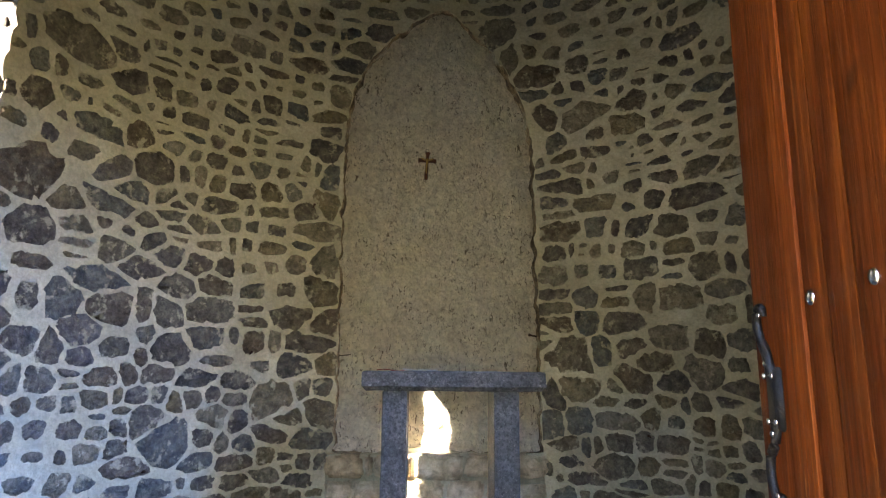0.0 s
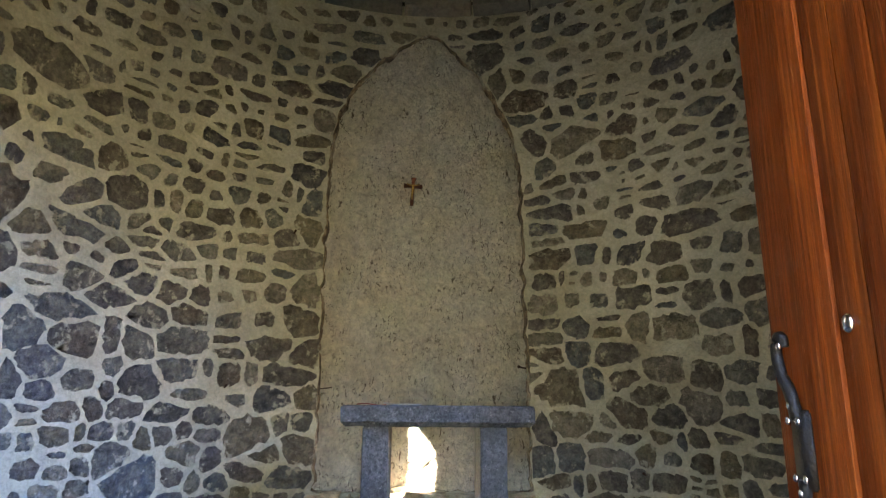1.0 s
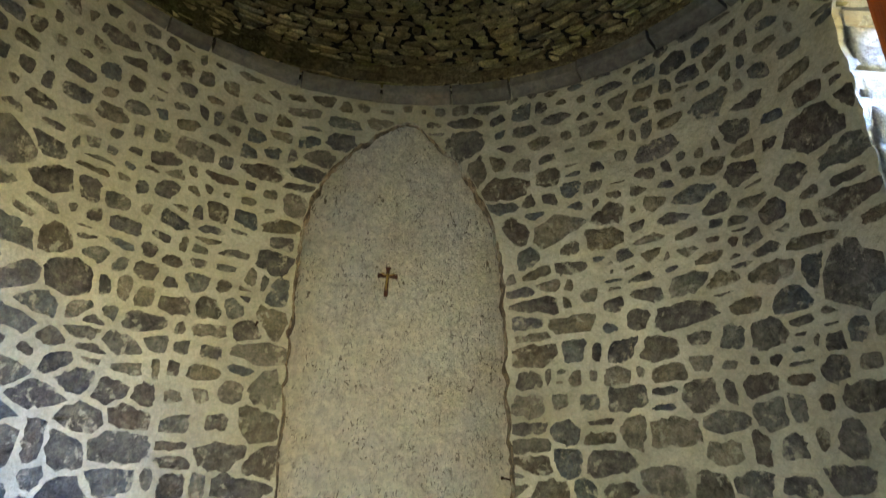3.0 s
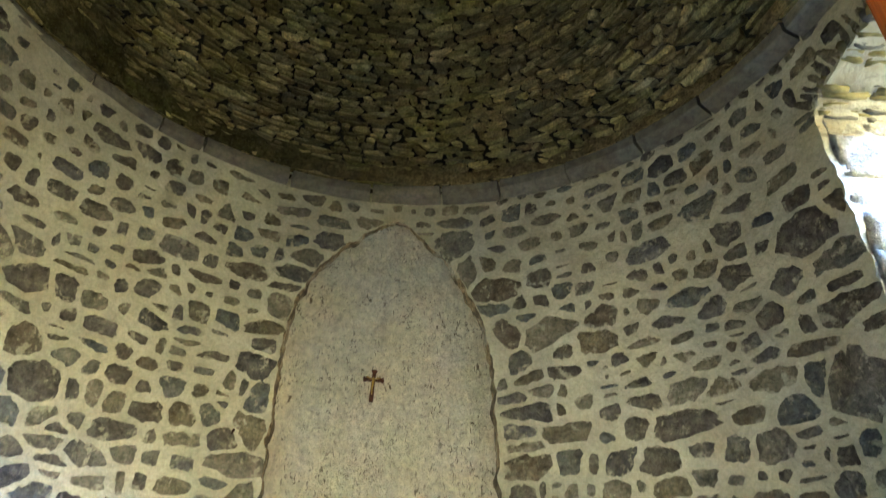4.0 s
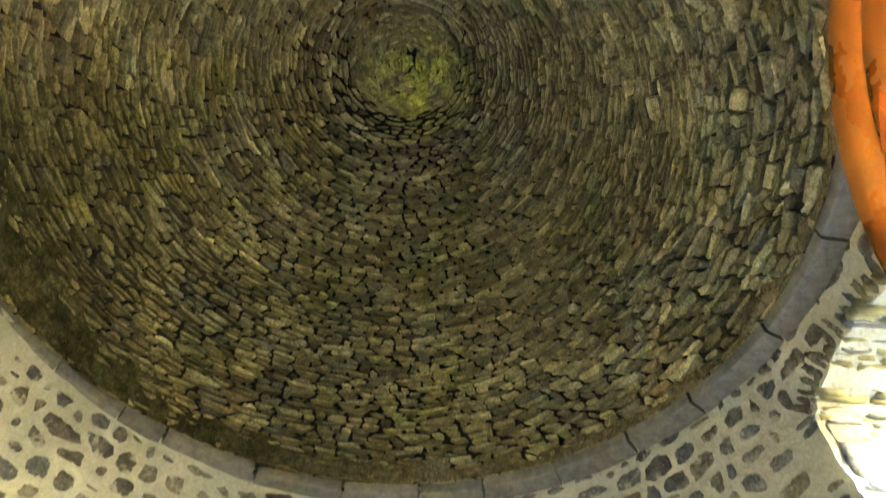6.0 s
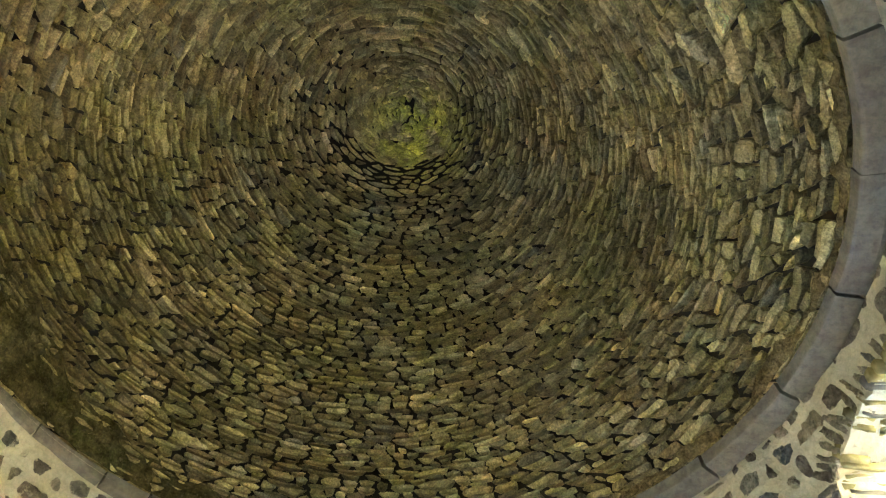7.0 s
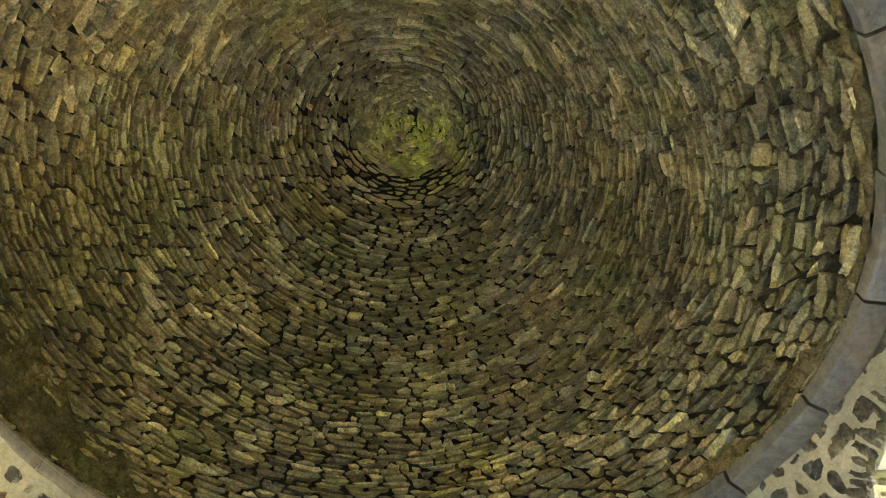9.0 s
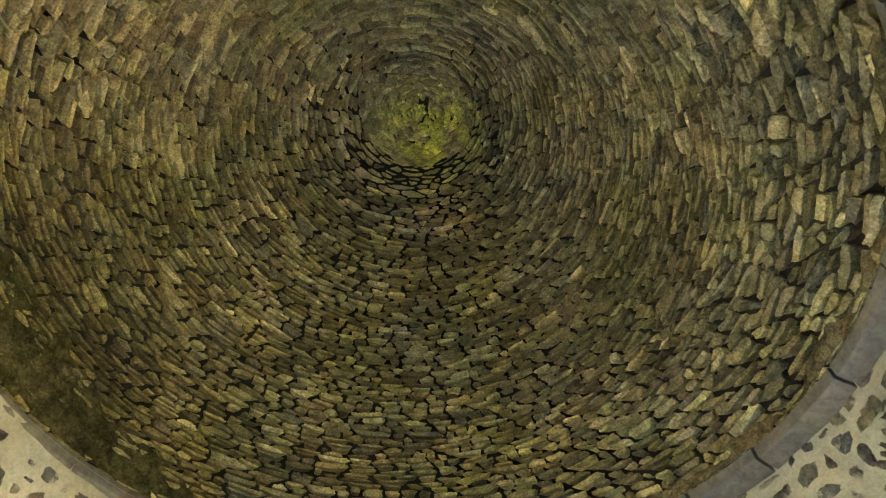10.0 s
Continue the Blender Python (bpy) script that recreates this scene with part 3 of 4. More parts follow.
# large stones that stand out: degrees from the niche's axis, height, half width, half height
WEST_STONES = [
    (-70, 2.40, 0.10, 0.09), (-65, 2.75, 0.21, 0.09), (-61, 2.36, 0.13, 0.065), (-71, 1.97, 0.155, 0.12), (-69, 1.73, 0.11, 0.10), (-51, 2.18, 0.105, 0.085), (-54, 2.38, 0.07, 0.065),
    (-57, 2.14, 0.09, 0.06), (-40, 1.43, 0.12, 0.07), (-45, 0.65, 0.145, 0.125), (-46, 1.16, 0.10, 0.08), (-60, 1.24, 0.10, 0.07), (-63, 1.43, 0.085, 0.09), (-29, 0.88, 0.105, 0.09),
    (-22.4, 1.98, 0.14, 0.065), (-21.6, 1.58, 0.105, 0.085), (-22.2, 1.24, 0.14, 0.075), (-52, 1.62, 0.13, 0.045), (-68, 1.19, 0.09, 0.05), (-40, 2.87, 0.085, 0.055), (-58, 2.83, 0.07, 0.055),
]
EAST_STONES = [
    (23.6, 1.19, 0.15, 0.085), (25.6, 0.96, 0.155, 0.055), (22.4, 2.31, 0.12, 0.06), (29.6, 2.16, 0.105, 0.045), (20.6, 0.74, 0.065, 0.11), (37, 1.72, 0.12, 0.055), (43, 1.52, 0.13, 0.055),
    (27, 1.40, 0.085, 0.075), (50.5, 1.54, 0.10, 0.055), (35, 1.02, 0.095, 0.075), (41, 1.28, 0.08, 0.05), (47, 1.07, 0.09, 0.08), (48, 2.10, 0.13, 0.055), (31, 0.51, 0.11, 0.07),
    (22, 2.60, 0.065, 0.07), (49, 2.30, 0.085, 0.055),
]
HIGH_STONES = [
    (71, 2.82, 0.14, 0.11), (72.5, 2.42, 0.15, 0.065), (71.5, 2.09, 0.13, 0.11), (56, 3.26, 0.095, 0.075), (11.2, 3.52, 0.10, 0.12), (20.4, 2.82, 0.075, 0.11), (18.6, 3.10, 0.12, 0.085),
    (28.5, 2.78, 0.13, 0.08), (37, 2.82, 0.085, 0.085), (59, 2.80, 0.065, 0.075), (62.5, 2.52, 0.05, 0.075), (59.5, 3.04, 0.075, 0.065),
]
LARGE = WEST_STONES + EAST_STONES + HIGH_STONES


def cell(me, others, gap):
    """The stretch of wall that a stone takes up among its neighbours, less the joint."""
    u, z, hw, hh = me
    poly = [(u - 1.5 * hw, z - 1.5 * hh), (u + 1.5 * hw, z - 1.5 * hh), (u + 1.5 * hw, z + 1.5 * hh), (u - 1.5 * hw, z + 1.5 * hh)]
    for a, b, w, h in others:
        du, dz = a - u, b - z
        far = math.hypot(du, dz)
        if far < 1e-6:
            continue
        du, dz = du / far, dz / far
        mine = 1 / math.hypot(du / hw, dz / hh)
        yours = 1 / math.hypot(du / w, dz / h)
        # the joint leans with the mean of the two stones' proportions
        nx, nz = du / (hw * w), dz / (hh * h)
        size = math.hypot(nx, nz)
        nx, nz = nx / size, nz / size
        at = far * mine / (mine + yours)
        poly = clipped(poly, nx, nz, nx * (u + du * at) + nz * (z + dz * at) - gap / 2)
        if len(poly) < 3:
            return []
    return poly


def worn(poly, rnd, ragged, cut=0.30, fine=False):
    """A polygon with its corners knocked off and its sides broken up."""
    size = max(0.03, math.sqrt(abs(sum(a * d - c * b for (a, b), (c, d) in zip(poly, poly[1:] + poly[:1]))) / 2))
    near = [poly[0]]
    for p in poly[1:]:
        if math.hypot(p[0] - near[-1][0], p[1] - near[-1][1]) > 0.10 * size:
            near.append(p)
    if len(near) < 3:
        return []
    out = []
    for (a, b), (c, d) in zip(near, near[1:] + near[:1]):
        k = rnd.uniform(0.4, 1.0) * cut
        steps = (k, 0.5, 1 - k) if math.hypot(c - a, d - b) < 0.8 * size or not fine else (k, 0.38, 0.5, 0.64, 1 - k)
        out += [(a + (c - a) * f, b + (d - b) * f) for f in steps]
    return [(a + rnd.gauss(0, ragged) * size, b + rnd.gauss(0, ragged) * size) for a, b in out]


def rubble(wall):
    """Dark stones bedded in the mortar all round, in rough courses that wander, close below and wide apart above."""
    rnd = random.Random(23)
    big = [(radians(deg) * R, z, hw, hh) for deg, z, hw, hh in LARGE]

    def taken(u, z, w, h):
        return any(((u - a) / (c + w)) ** 2 + ((z - b) / (d + h)) ** 2 < 0.72 for a, b, c, d in big)

    # the stones that edge the blind arch
    for side in (-1, 1):
        zz = 0.58
        while zz < 3.55:
            hh, hw = rnd.choice((0.04, 0.055, 0.065, 0.08, 0.095)), rnd.uniform(0.055, 0.125)
            t = max(0.0, (zz + hh - 2.2) / 1.53)
            edge = 0.02 - 0.675 * (1 - t**4.0) if side < 0 else 0.02 + 0.645 * (1 - t**2.9)
            if zz + hh < 2.2:
                edge = -0.655 if side < 0 else 0.685
            at = math.asin((edge + side * (hw + 0.004)) / R) * R
            if not taken(at, zz + hh, hw * 0.7, hh * 0.7):
                big.append((at, zz + hh, hw, hh))
            zz += 2 * hh + rnd.uniform(-0.006, 0.012)

    def sway(u, z):
        return 0.08 * noise.noise(Vector((u * 0.9, z * 1.3, 3.0))) + 0.035 * noise.noise(Vector((u * 4.0, z * 4.0, 8.0)))

    seeds = [(*b, True) for b in big]
    z = -0.03
    while z < 3.90:
        up = max(0.0, min(1.0, (z - 0.3) / 3.3))
        row = (0.134 - 0.014 * up) * rnd.uniform(0.76, 1.24)
        u = -math.pi * R + rnd.uniform(0, 0.1)
        while u < math.pi * R - 0.06:
            w = row * rnd.choice((0.7, 0.95, 1.1, 1.25, 1.45, 1.7, 2.05))
            mu, mz = u + w / 2, z + row / 2 + sway(u + w / 2, z) + rnd.gauss(0, 0.016)
            hw, hh = w / 2, row / 2 * rnd.uniform(0.85, 1.1)
            if not taken(mu, mz, hw, hh):
                if rnd.random() < 0.13 and w < 1.5 * row:
                    c = rnd.uniform(0.35, 0.65)
                    seeds += [(mu + rnd.uniform(-0.02, 0.02), mz - hh + hh * c, hw, hh * c, False), (mu + rnd.uniform(-0.02, 0.02), mz + hh * c, hw, hh * (1 - c), False)]
                else:
                    seeds.append((mu, mz, hw, hh, False))
            u += w
        z += row
    rooms = {}
    for k, (u, z, *_) in enumerate(seeds):
        rooms.setdefault((int(u // 0.4), int(z // 0.4)), []).append(k)
    cells = []
    for k, (u, z, hw, hh, large) in enumerate(seeds):
        i, j = int(u // 0.4), int(z // 0.4)
        others = [seeds[q][:4] for a in (-1, 0, 1) for b in (-1, 0, 1) for q in rooms.get((i + a, j + b), ()) if q != k]
        up = max(0.0, min(1.0, (z - 0.7) / 2.4))
        gap = (0.020 + 0.024 * up) * rnd.uniform(0.55, 1.4)
        if large:
            gap *= 0.6
        poly = cell((u, z, hw, hh), others, gap)
        if len(poly) < 3 or (not large and rnd.random() < 0.008):
            continue
        if not large and rnd.random() < 0.20 + 0.25 * up:
            # a smaller stone set deep in its mortar
            f = rnd.uniform(0.62, 0.9)
            cx, cz = sum(p[0] for p in poly) / len(poly), sum(p[1] for p in poly) / len(poly)
            poly = [(cx + (a - cx) * f, cz + (b - cz) * f * rnd.uniform(0.85, 1.0)) for a, b in poly]
        poly = worn(poly, rnd, 0.036, 0.26, True)
        if poly:
            cells.append((poly, large))
    # thin stones set on edge round the east window's arched head
    kept = []
    for poly, large in cells:
        y, z = R * math.sin(math.pi / 2 - sum(p[0] for p in poly) / len(poly) / R), sum(p[1] for p in poly) / len(poly)
        kept.append(not (abs(sum(p[0] for p in poly) / len(poly) / R - math.pi / 2) < 0.5 and z > 3.22 and math.hypot(y / 0.62, (z - 3.30) / 0.40) < 1))
    cells = [c for c, k in zip(cells, kept) if k]
    for k in range(24):
        a = math.pi * (k + 0.5 + rnd.uniform(-0.2, 0.2)) / 24
        nx, nz = math.cos(a) / 0.46, math.sin(a) / 0.19
        size = math.hypot(nx, nz)
        nx, nz = nx / size, nz / size
        u0, z0 = math.pi / 2 * R + 0.46 * math.cos(a), 3.34 + 0.19 * math.sin(a)
        long, wide = rnd.uniform(0.09, 0.17), rnd.uniform(0.014, 0.026)
        lean = rnd.gauss(0.15, 0.15)
        ring = [(q, w) for q, w in ((0.008, -wide), (0.008, wide), (long * 0.6, wide * 1.1), (long, wide * 0.5), (long * 0.9, -wide * 0.7))]
        cells.append((worn([(u0 + nx * q - nz * (w + lean * q), z0 + nz * q + nx * (w + lean * q)) for q, w in ring], rnd, 0.05), False))
    # small stones pinned into the wider joints
    used, grain = set(), 0.012
    for poly, _ in cells:
        us, zs = [p[0] for p in poly], [p[1] for p in poly]
        used |= {(i, j) for i in range(int(min(us) / grain) - 1, int(max(us) / grain) + 2) for j in range(int(min(zs) / grain) - 1, int(max(zs) / grain) + 2) if inside(poly, i * grain, j * grain)}
    for size in (1.0,):
        for _ in range(1000):
            u, z = rnd.uniform(-math.pi, math.pi) * R, rnd.uniform(0.05, 3.8)
            hw, hh = rnd.uniform(0.035, 0.075) * size, rnd.uniform(0.022, 0.040) * size
            here = {(i, j) for i in range(int((u - hw - 0.01) / grain), int((u + hw + 0.01) / grain) + 1) for j in range(int((z - hh - 0.008) / grain), int((z + hh + 0.008) / grain) + 1)}
            if not (here & used):
                used |= here
                turn = rnd.gauss(0, 0.35)
                ring = [(hw * math.cos(q) * rnd.uniform(0.75, 1.1), hh * math.sin(q) * rnd.uniform(0.75, 1.1)) for q in (2 * math.pi * n / 6 for n in range(6))]
                cells.append((worn([(u + a * math.cos(turn) - b * math.sin(turn), z + a * math.sin(turn) + b * math.cos(turn)) for a, b in ring], rnd, 0.04), False))
    stuff_v, stuff_f, stuff_r, singles = [], [], [], 0

    def to_world(u, z, o):
        th = u / R
        return wall_point(th, z, o + lumps(th, z))

    for poly, large in cells:
        if len(poly) < 5:
            continue
        cu, cz = sum(p[0] for p in poly) / len(poly), sum(p[1] for p in poly) / len(poly)
        hw = (max(p[0] for p in poly) - min(p[0] for p in poly)) / 2
        if cz < 0.03 or cz > 3.845:
            continue
        th0 = cu / R
        p = wall_point(th0, cz)
        if any(facing(which, th0) and inside(outline, across(which, p.x, p.y), cz) for which, (_, outline) in OPENINGS.items()):
            continue
        if abs(p.x) < 0.72 and p.y > 0 and cz < SILL_Z + 0.02:
            continue
        fixed = []
        for a, b in poly:
            b = min(b, 3.87)
            for which, (_, outline) in OPENINGS.items():
                if not facing(which, a / R):
                    continue
                p = wall_point(a / R, b)
                h = across(which, p.x, p.y)
                (nh, nz), far = nearest(outline, h, b)
                ins = inside(outline, h, b)
                if ins:
                    sign = 1 if abs(OPENINGS[which][0]) < 10 else (-1 if OPENINGS[which][0] in (90, 180) else 1)
                    dh, dz = nh - h, nz - b
                    L = math.hypot(dh, dz) or 1
                    a += sign * dh / L * (far + 0.004)
                    b += dz / L * (far + 0.004)
            fixed.append((a, b))
        area = abs(sum(a * d - c * b for (a, b), (c, d) in zip(fixed, fixed[1:] + fixed[:1]))) / 2
        if area < 0.0004:
            continue
        v, f, rim = blob(fixed, to_world, rnd.uniform(0.003, 0.009), 0.02, rnd, 0, 0.94)
        f = [q[::-1] for q in f]
        deg = math.degrees(th0)
        if singles < 300 and hw > 0.03 and (-64 < deg < -17 or 17 < deg < 60) and 0.5 < cz < 2.75:
            singles += 1
            raw("stone", v, f, RUBBLE, wall, origin=v[-1], rim=rim)
        else:
            base = len(stuff_v)
            stuff_v += v
            stuff_r += rim
            stuff_f += [tuple(i + base for i in q) for q in f]
    tagged(raw("wall_stones", stuff_v, stuff_f, RUBBLE, wall, rim=stuff_r), "dark irregular field stones bedded in mortar", kind="stuff")


def niche(wall):
    """The plastered back of the blind arch, and the dressed stones under it."""
    outline = OPENINGS["niche"][1]
    step = 0.0065
    index, verts, faces, pit = {}, [], [], []
    nx, nz = int(1.5 / step), int(3.35 / step)

    def ease(a, b, v):
        v = max(0.0, min(1.0, (v - a) / (b - a)))
        return v * v * (3 - 2 * v)

    def vert(i, j):
        """Trowelled plaster, torn into flakes whose edges stand up along broken, slanting lines."""
        if (i, j) not in index:
            x, z = -0.73 + i * step, SILL_Z - 0.03 + j * step
            p = Vector((x, 0, z))
            d = 0.012 * noise.noise(p * 2.5) + 0.008 * noise.noise(p * 7) + 0.003 * noise.noise(p * 34)
            q = p + noise.noise_vector(p * 11) * 0.035
            slant = Vector((q.x * 0.9 + q.z * 0.35, 0, q.z * 0.75 - q.x * 0.3))
            deep = 0.0
            for scale, tall, seed in ((13, 0.007, 1.0), (24, 0.008, 5.0), (42, 0.006, 9.0)):
                v = noise.noise(slant * scale + Vector((0, seed, 0)))
                k = ease(0.0, 0.25, noise.noise(p * scale * 0.45 + Vector((0, seed + 3, 0))))
                d += tall * k * ease(-0.02, 0.10, v)
                deep = max(deep, k * (1 - min(1.0, abs(v - 0.09) / 0.10)))
            pit.append(max(0.0, deep))
            index[(i, j)] = len(verts)
            verts.append(Vector((x, NICHE_Y + d, z)))
        return index[(i, j)]
    for j in range(nz):
        for i in range(nx):
            x, z = -0.73 + (i + 0.5) * step, SILL_Z - 0.03 + (j + 0.5) * step
            if inside(outline, x, z) or nearest(outline, x, z)[1] < 0.04:
                faces.append((vert(i, j), vert(i + 1, j), vert(i + 1, j + 1), vert(i, j + 1)))
    panel = tagged(raw("niche_plaster", verts, faces, PLASTER, rim=pit), "rough trowelled lime plaster filling a tall blind arch", "plaster panel", kind="structure")
    base = tagged(part("niche_base", box(-0.70, 0.72, 2.02, 2.4, -0.05, SILL_Z - 0.012, 0.006), MORTAR), "mortared base wall of dressed stones under the blind arch", "wall base", kind="structure")
    rnd = random.Random(8)
    for z0, z1, cuts in ((0.40, 0.552, (-0.70, -0.46, -0.40, -0.14, 0.18, 0.46, 0.72)), (0.20, 0.385, (-0.70, -0.52, -0.22, 0.06, 0.31, 0.72)), (0.0, 0.185, (-0.70, -0.38, -0.05, 0.33, 0.72))):
        for a, b in zip(cuts, cuts[1:]):
            g = rnd.uniform(0.006, 0.014)
            bm = box(a + g, b - g, 1.99 + rnd.uniform(-0.012, 0.012), 2.3, z0 + rnd.uniform(0, 0.014), z1 - rnd.uniform(0, 0.010), 0.016, 3, 0.022, rnd.uniform(0, 50))
            part("dressed_stone", bm, SILL, base, origin=((a + b) / 2, 2.1, (z0 + z1) / 2))


# ---- cornice and vault ----
def cornice():
    ring = thing("cornice", (0, 0, RING_Z), label="projecting ring of grey cut stone blocks under the vault", category="cornice", kind="structure")
    rnd = random.Random(3)
    joints = [-2.9, 10.7, 22.6, 36, 50, 63.1, 79.8, 96.8, 113, 129, 144, 160, 176, 192, 207, 223, 240, 256, 271, 288, 303.5, 316, 324, 341, 357.1]
    profile = [(2.30, -0.028), (2.085, -0.028), (2.04, -0.016), (2.0, -0.004), (1.987, 0.004), (1.985, 0.012), (1.987, 0.070), (1.998, 0.080), (2.30, 0.080)]
    for a, b in zip(joints, joints[1:]):
        g = rnd.choice((0.12, 0.15, 0.2, 0.38))
        steps = 8
        dr, dz = rnd.uniform(-0.006, 0.006), rnd.uniform(-0.005, 0.005)
        bm = bmesh.new()
        rows = []
        for k in range(steps + 1):
            th = radians(a + g + (b - a - 2 * g) * k / steps)
            row = []
            for r, z in profile:
                r += dr + 0.033
                x, y = RING_X + r * math.sin(th), RING_Y + r * math.cos(th)
                p = Vector((x, y, ring_z(x, y) + z + dz))
                row.append(bm.verts.new(p + noise.noise_vector(p * 6) * 0.005))
            rows.append(row)
        m = len(profile)
        for r0, r1 in zip(rows, rows[1:]):
            for i in range(m):
                bm.faces.new((r0[i], r1[i], r1[(i + 1) % m], r0[(i + 1) % m]))
        bm.faces.new(rows[0])
        bm.faces.new(rows[-1][::-1])
        bmesh.ops.recalc_face_normals(bm, faces=bm.faces[:])
        th = radians((a + b) / 2)
        part("cornice_block", bm, CORNICE, ring, smooth=False, origin=(2.05 * math.sin(th), 2.05 * math.cos(th), RING_Z + 0.05))


def vault():
    """The dry-laid vault: rings of thin, uneven slabs that close in towards the crown."""
    n, m = 120, 60
    verts, faces = [], []
    heights = [DOME_H * (1 - (1 - j / m) ** 2.0) for j in range(m + 1)]
    for out in (0.07, 0.55):
        for h in heights:
            for i in range(n):
                th = 2 * math.pi * i / n
                verts.append(dome_point(th, h, out))
    for s in range(2):
        o = s * n * (m + 1)
        for j in range(m):
            for i in range(n):
                q = (o + j * n + i, o + j * n + (i + 1) % n, o + (j + 1) * n + (i + 1) % n, o + (j + 1) * n + i)
                faces.append(q[::-1] if s == 0 else q)
        top = [o + m * n + i for i in range(n)]
        faces.append(tuple(top[::-1] if s == 0 else top))
    shell = tagged(raw("vault", verts, faces, EARTH), "corbelled vault of thin rough slabs, mossy at the crown", "vault", kind="structure")
    rnd = random.Random(21)
    stuff_v, stuff_f, singles = [], [], 0
    # arc length along the profile
    hs = [DOME_H * k / 600 for k in range(601)]
    rs = [RING_R * (1 - h / DOME_H) ** (1 / DOME_Q) for h in hs]
    arc = [0.0]
    for k in range(600):
        arc.append(arc[-1] + math.hypot(hs[k + 1] - hs[k], rs[k + 1] - rs[k]))
    total = arc[-1]

    def height_at(s):
        return float(np.interp(s, arc, hs))

    def radius_at(s):
        return max(0.05, float(np.interp(s, arc, rs)))

    # rough courses that wander, of slabs laid on the flat, with some set on edge
    seeds, s = [], 0.0
    while radius_at(s) > 0.36:
        thick = rnd.uniform(0.034, 0.056)
        r_here = radius_at(s + thick / 2)
        th = rnd.uniform(0, 1)
        end = th + 2 * math.pi
        while th < end - 0.03 / r_here:
            length = min(rnd.choice((0.08, 0.11, 0.13, 0.16, 0.19, 0.24)) * rnd.uniform(0.8, 1.2), r_here * 0.9 + 0.03)
            dth = length / r_here
            if th + dth > end - 0.4 * dth:
                dth = end - th
            mid = th + dth / 2
            wave = 0.050 * noise.noise(Vector((math.sin(mid) * 2.2, math.cos(mid) * 2.2, s * 1.2))) + 0.024 * noise.noise(Vector((math.sin(mid) * 7, math.cos(mid) * 7, s * 1.5)))
            at = s + thick / 2 + wave + rnd.gauss(0, 0.008)
            if 0.012 < at < total - 0.05:
                if rnd.random() < 0.14 and thick > 0.05:
                    seeds += [(mid % (2 * math.pi), at - thick / 4, length / 2, thick / 4), ((mid + rnd.uniform(-0.1, 0.1) * dth) % (2 * math.pi), at + thick / 4, length / 2, thick / 4)]
                else:
                    tall = rnd.uniform(1.3, 1.9) if rnd.random() < 0.08 else 1.0
                    seeds.append((mid % (2 * math.pi), at, length / 2, thick / 2 * tall))
            th += dth
        s += thick
    rooms = {}
    for k, (th, s, *_) in enumerate(seeds):
        rooms.setdefault(int(s // 0.16), []).append((th, k))
    for row in rooms.values():
        row.sort()
    turns = {q: np.array([th for th, _ in row]) for q, row in rooms.items()}
    for k, (mid, s, hw, hh) in enumerate(seeds):
        r_here = radius_at(s)
        reach = 0.36 / r_here
        others = []
        for q in (int(s // 0.16) - 1, int(s // 0.16), int(s // 0.16) + 1):
            if q not in rooms:
                continue
            for turn in (-2 * math.pi, 0.0, 2 * math.pi):
                lo, hi = np.searchsorted(turns[q], (mid + turn - reach, mid + turn + reach))
                for th, n_other in rooms[q][lo:hi]:
                    if n_other != k:
                        others.append(((th - mid - turn) * r_here, seeds[n_other][1], seeds[n_other][2], seeds[n_other][3]))
        slant = rnd.gauss(0, 0.04)
        outline = cell((0.0, s, hw, hh), others, rnd.choice((0.012, 0.016, 0.021, 0.028)))
        if len(outline) < 3:
            continue
        outline = worn(outline, rnd, 0.045, 0.16)
        if len(outline) < 5:
            continue
        proud = rnd.choice((-0.014, -0.006, -0.002, 0.002, 0.007, 0.014))
        mu, ms = sum(p[0] for p in outline) / len(outline), sum(p[1] for p in outline) / len(outline)
        tilt, yaw = rnd.gauss(0.05, 0.22), rnd.gauss(0, 0.09)
        verts_one = []
        for ring, (scale, out) in enumerate(((0.66, 0.085), (1.0, 0.002 - proud), (0.96, -0.003 - proud))):
            for (a, q) in outline:
                qa, qs = (a - mu) * scale, (q - ms) * scale
                o = out + (tilt * qs + yaw * qa if ring else 0) + rnd.uniform(-0.002, 0.002)
                sq = max(0.0, min(total - 0.001, ms + qs + slant * qa))
                verts_one.append(dome_point(mid + (mu + qa) / r_here, height_at(sq), o))
        verts_one.append(dome_point(mid + mu / r_here, height_at(ms), -0.004 - proud))
        c = len(outline)
        fs = [(g * c + i, g * c + (i + 1) % c, (g + 1) * c + (i + 1) % c, (g + 1) * c + i) for g in range(2) for i in range(c)]
        fs += [(2 * c + i, 2 * c + (i + 1) % c, 3 * c) for i in range(c)]
        deg = (math.degrees(mid) + 180) % 360 - 180
        if singles < 300 and 5 < deg < 95 and 0.0 < s < 1.2:
            singles += 1
            raw("slab_stone", verts_one, fs, VAULT, shell, smooth=False, origin=verts_one[-1])
        else:
            base = len(stuff_v)
            stuff_v += verts_one
            stuff_f += [tuple(i + base for i in q) for q in fs]
    # the crown: slabs wedged in every direction
    for k in range(560):
        far = 0.46 * math.sqrt(rnd.random())
        th = rnd.uniform(0, 2 * math.pi)
        turn = th + math.pi / 2 + rnd.uniform(-0.5, 0.5) if far > 0.18 else rnd.uniform(0, math.pi)
        hl, hw = rnd.uniform(0.03, 0.085), rnd.uniform(0.014, 0.032)
        h = DOME_H * (1 - (min(far, 0.6) / RING_R) ** DOME_Q)
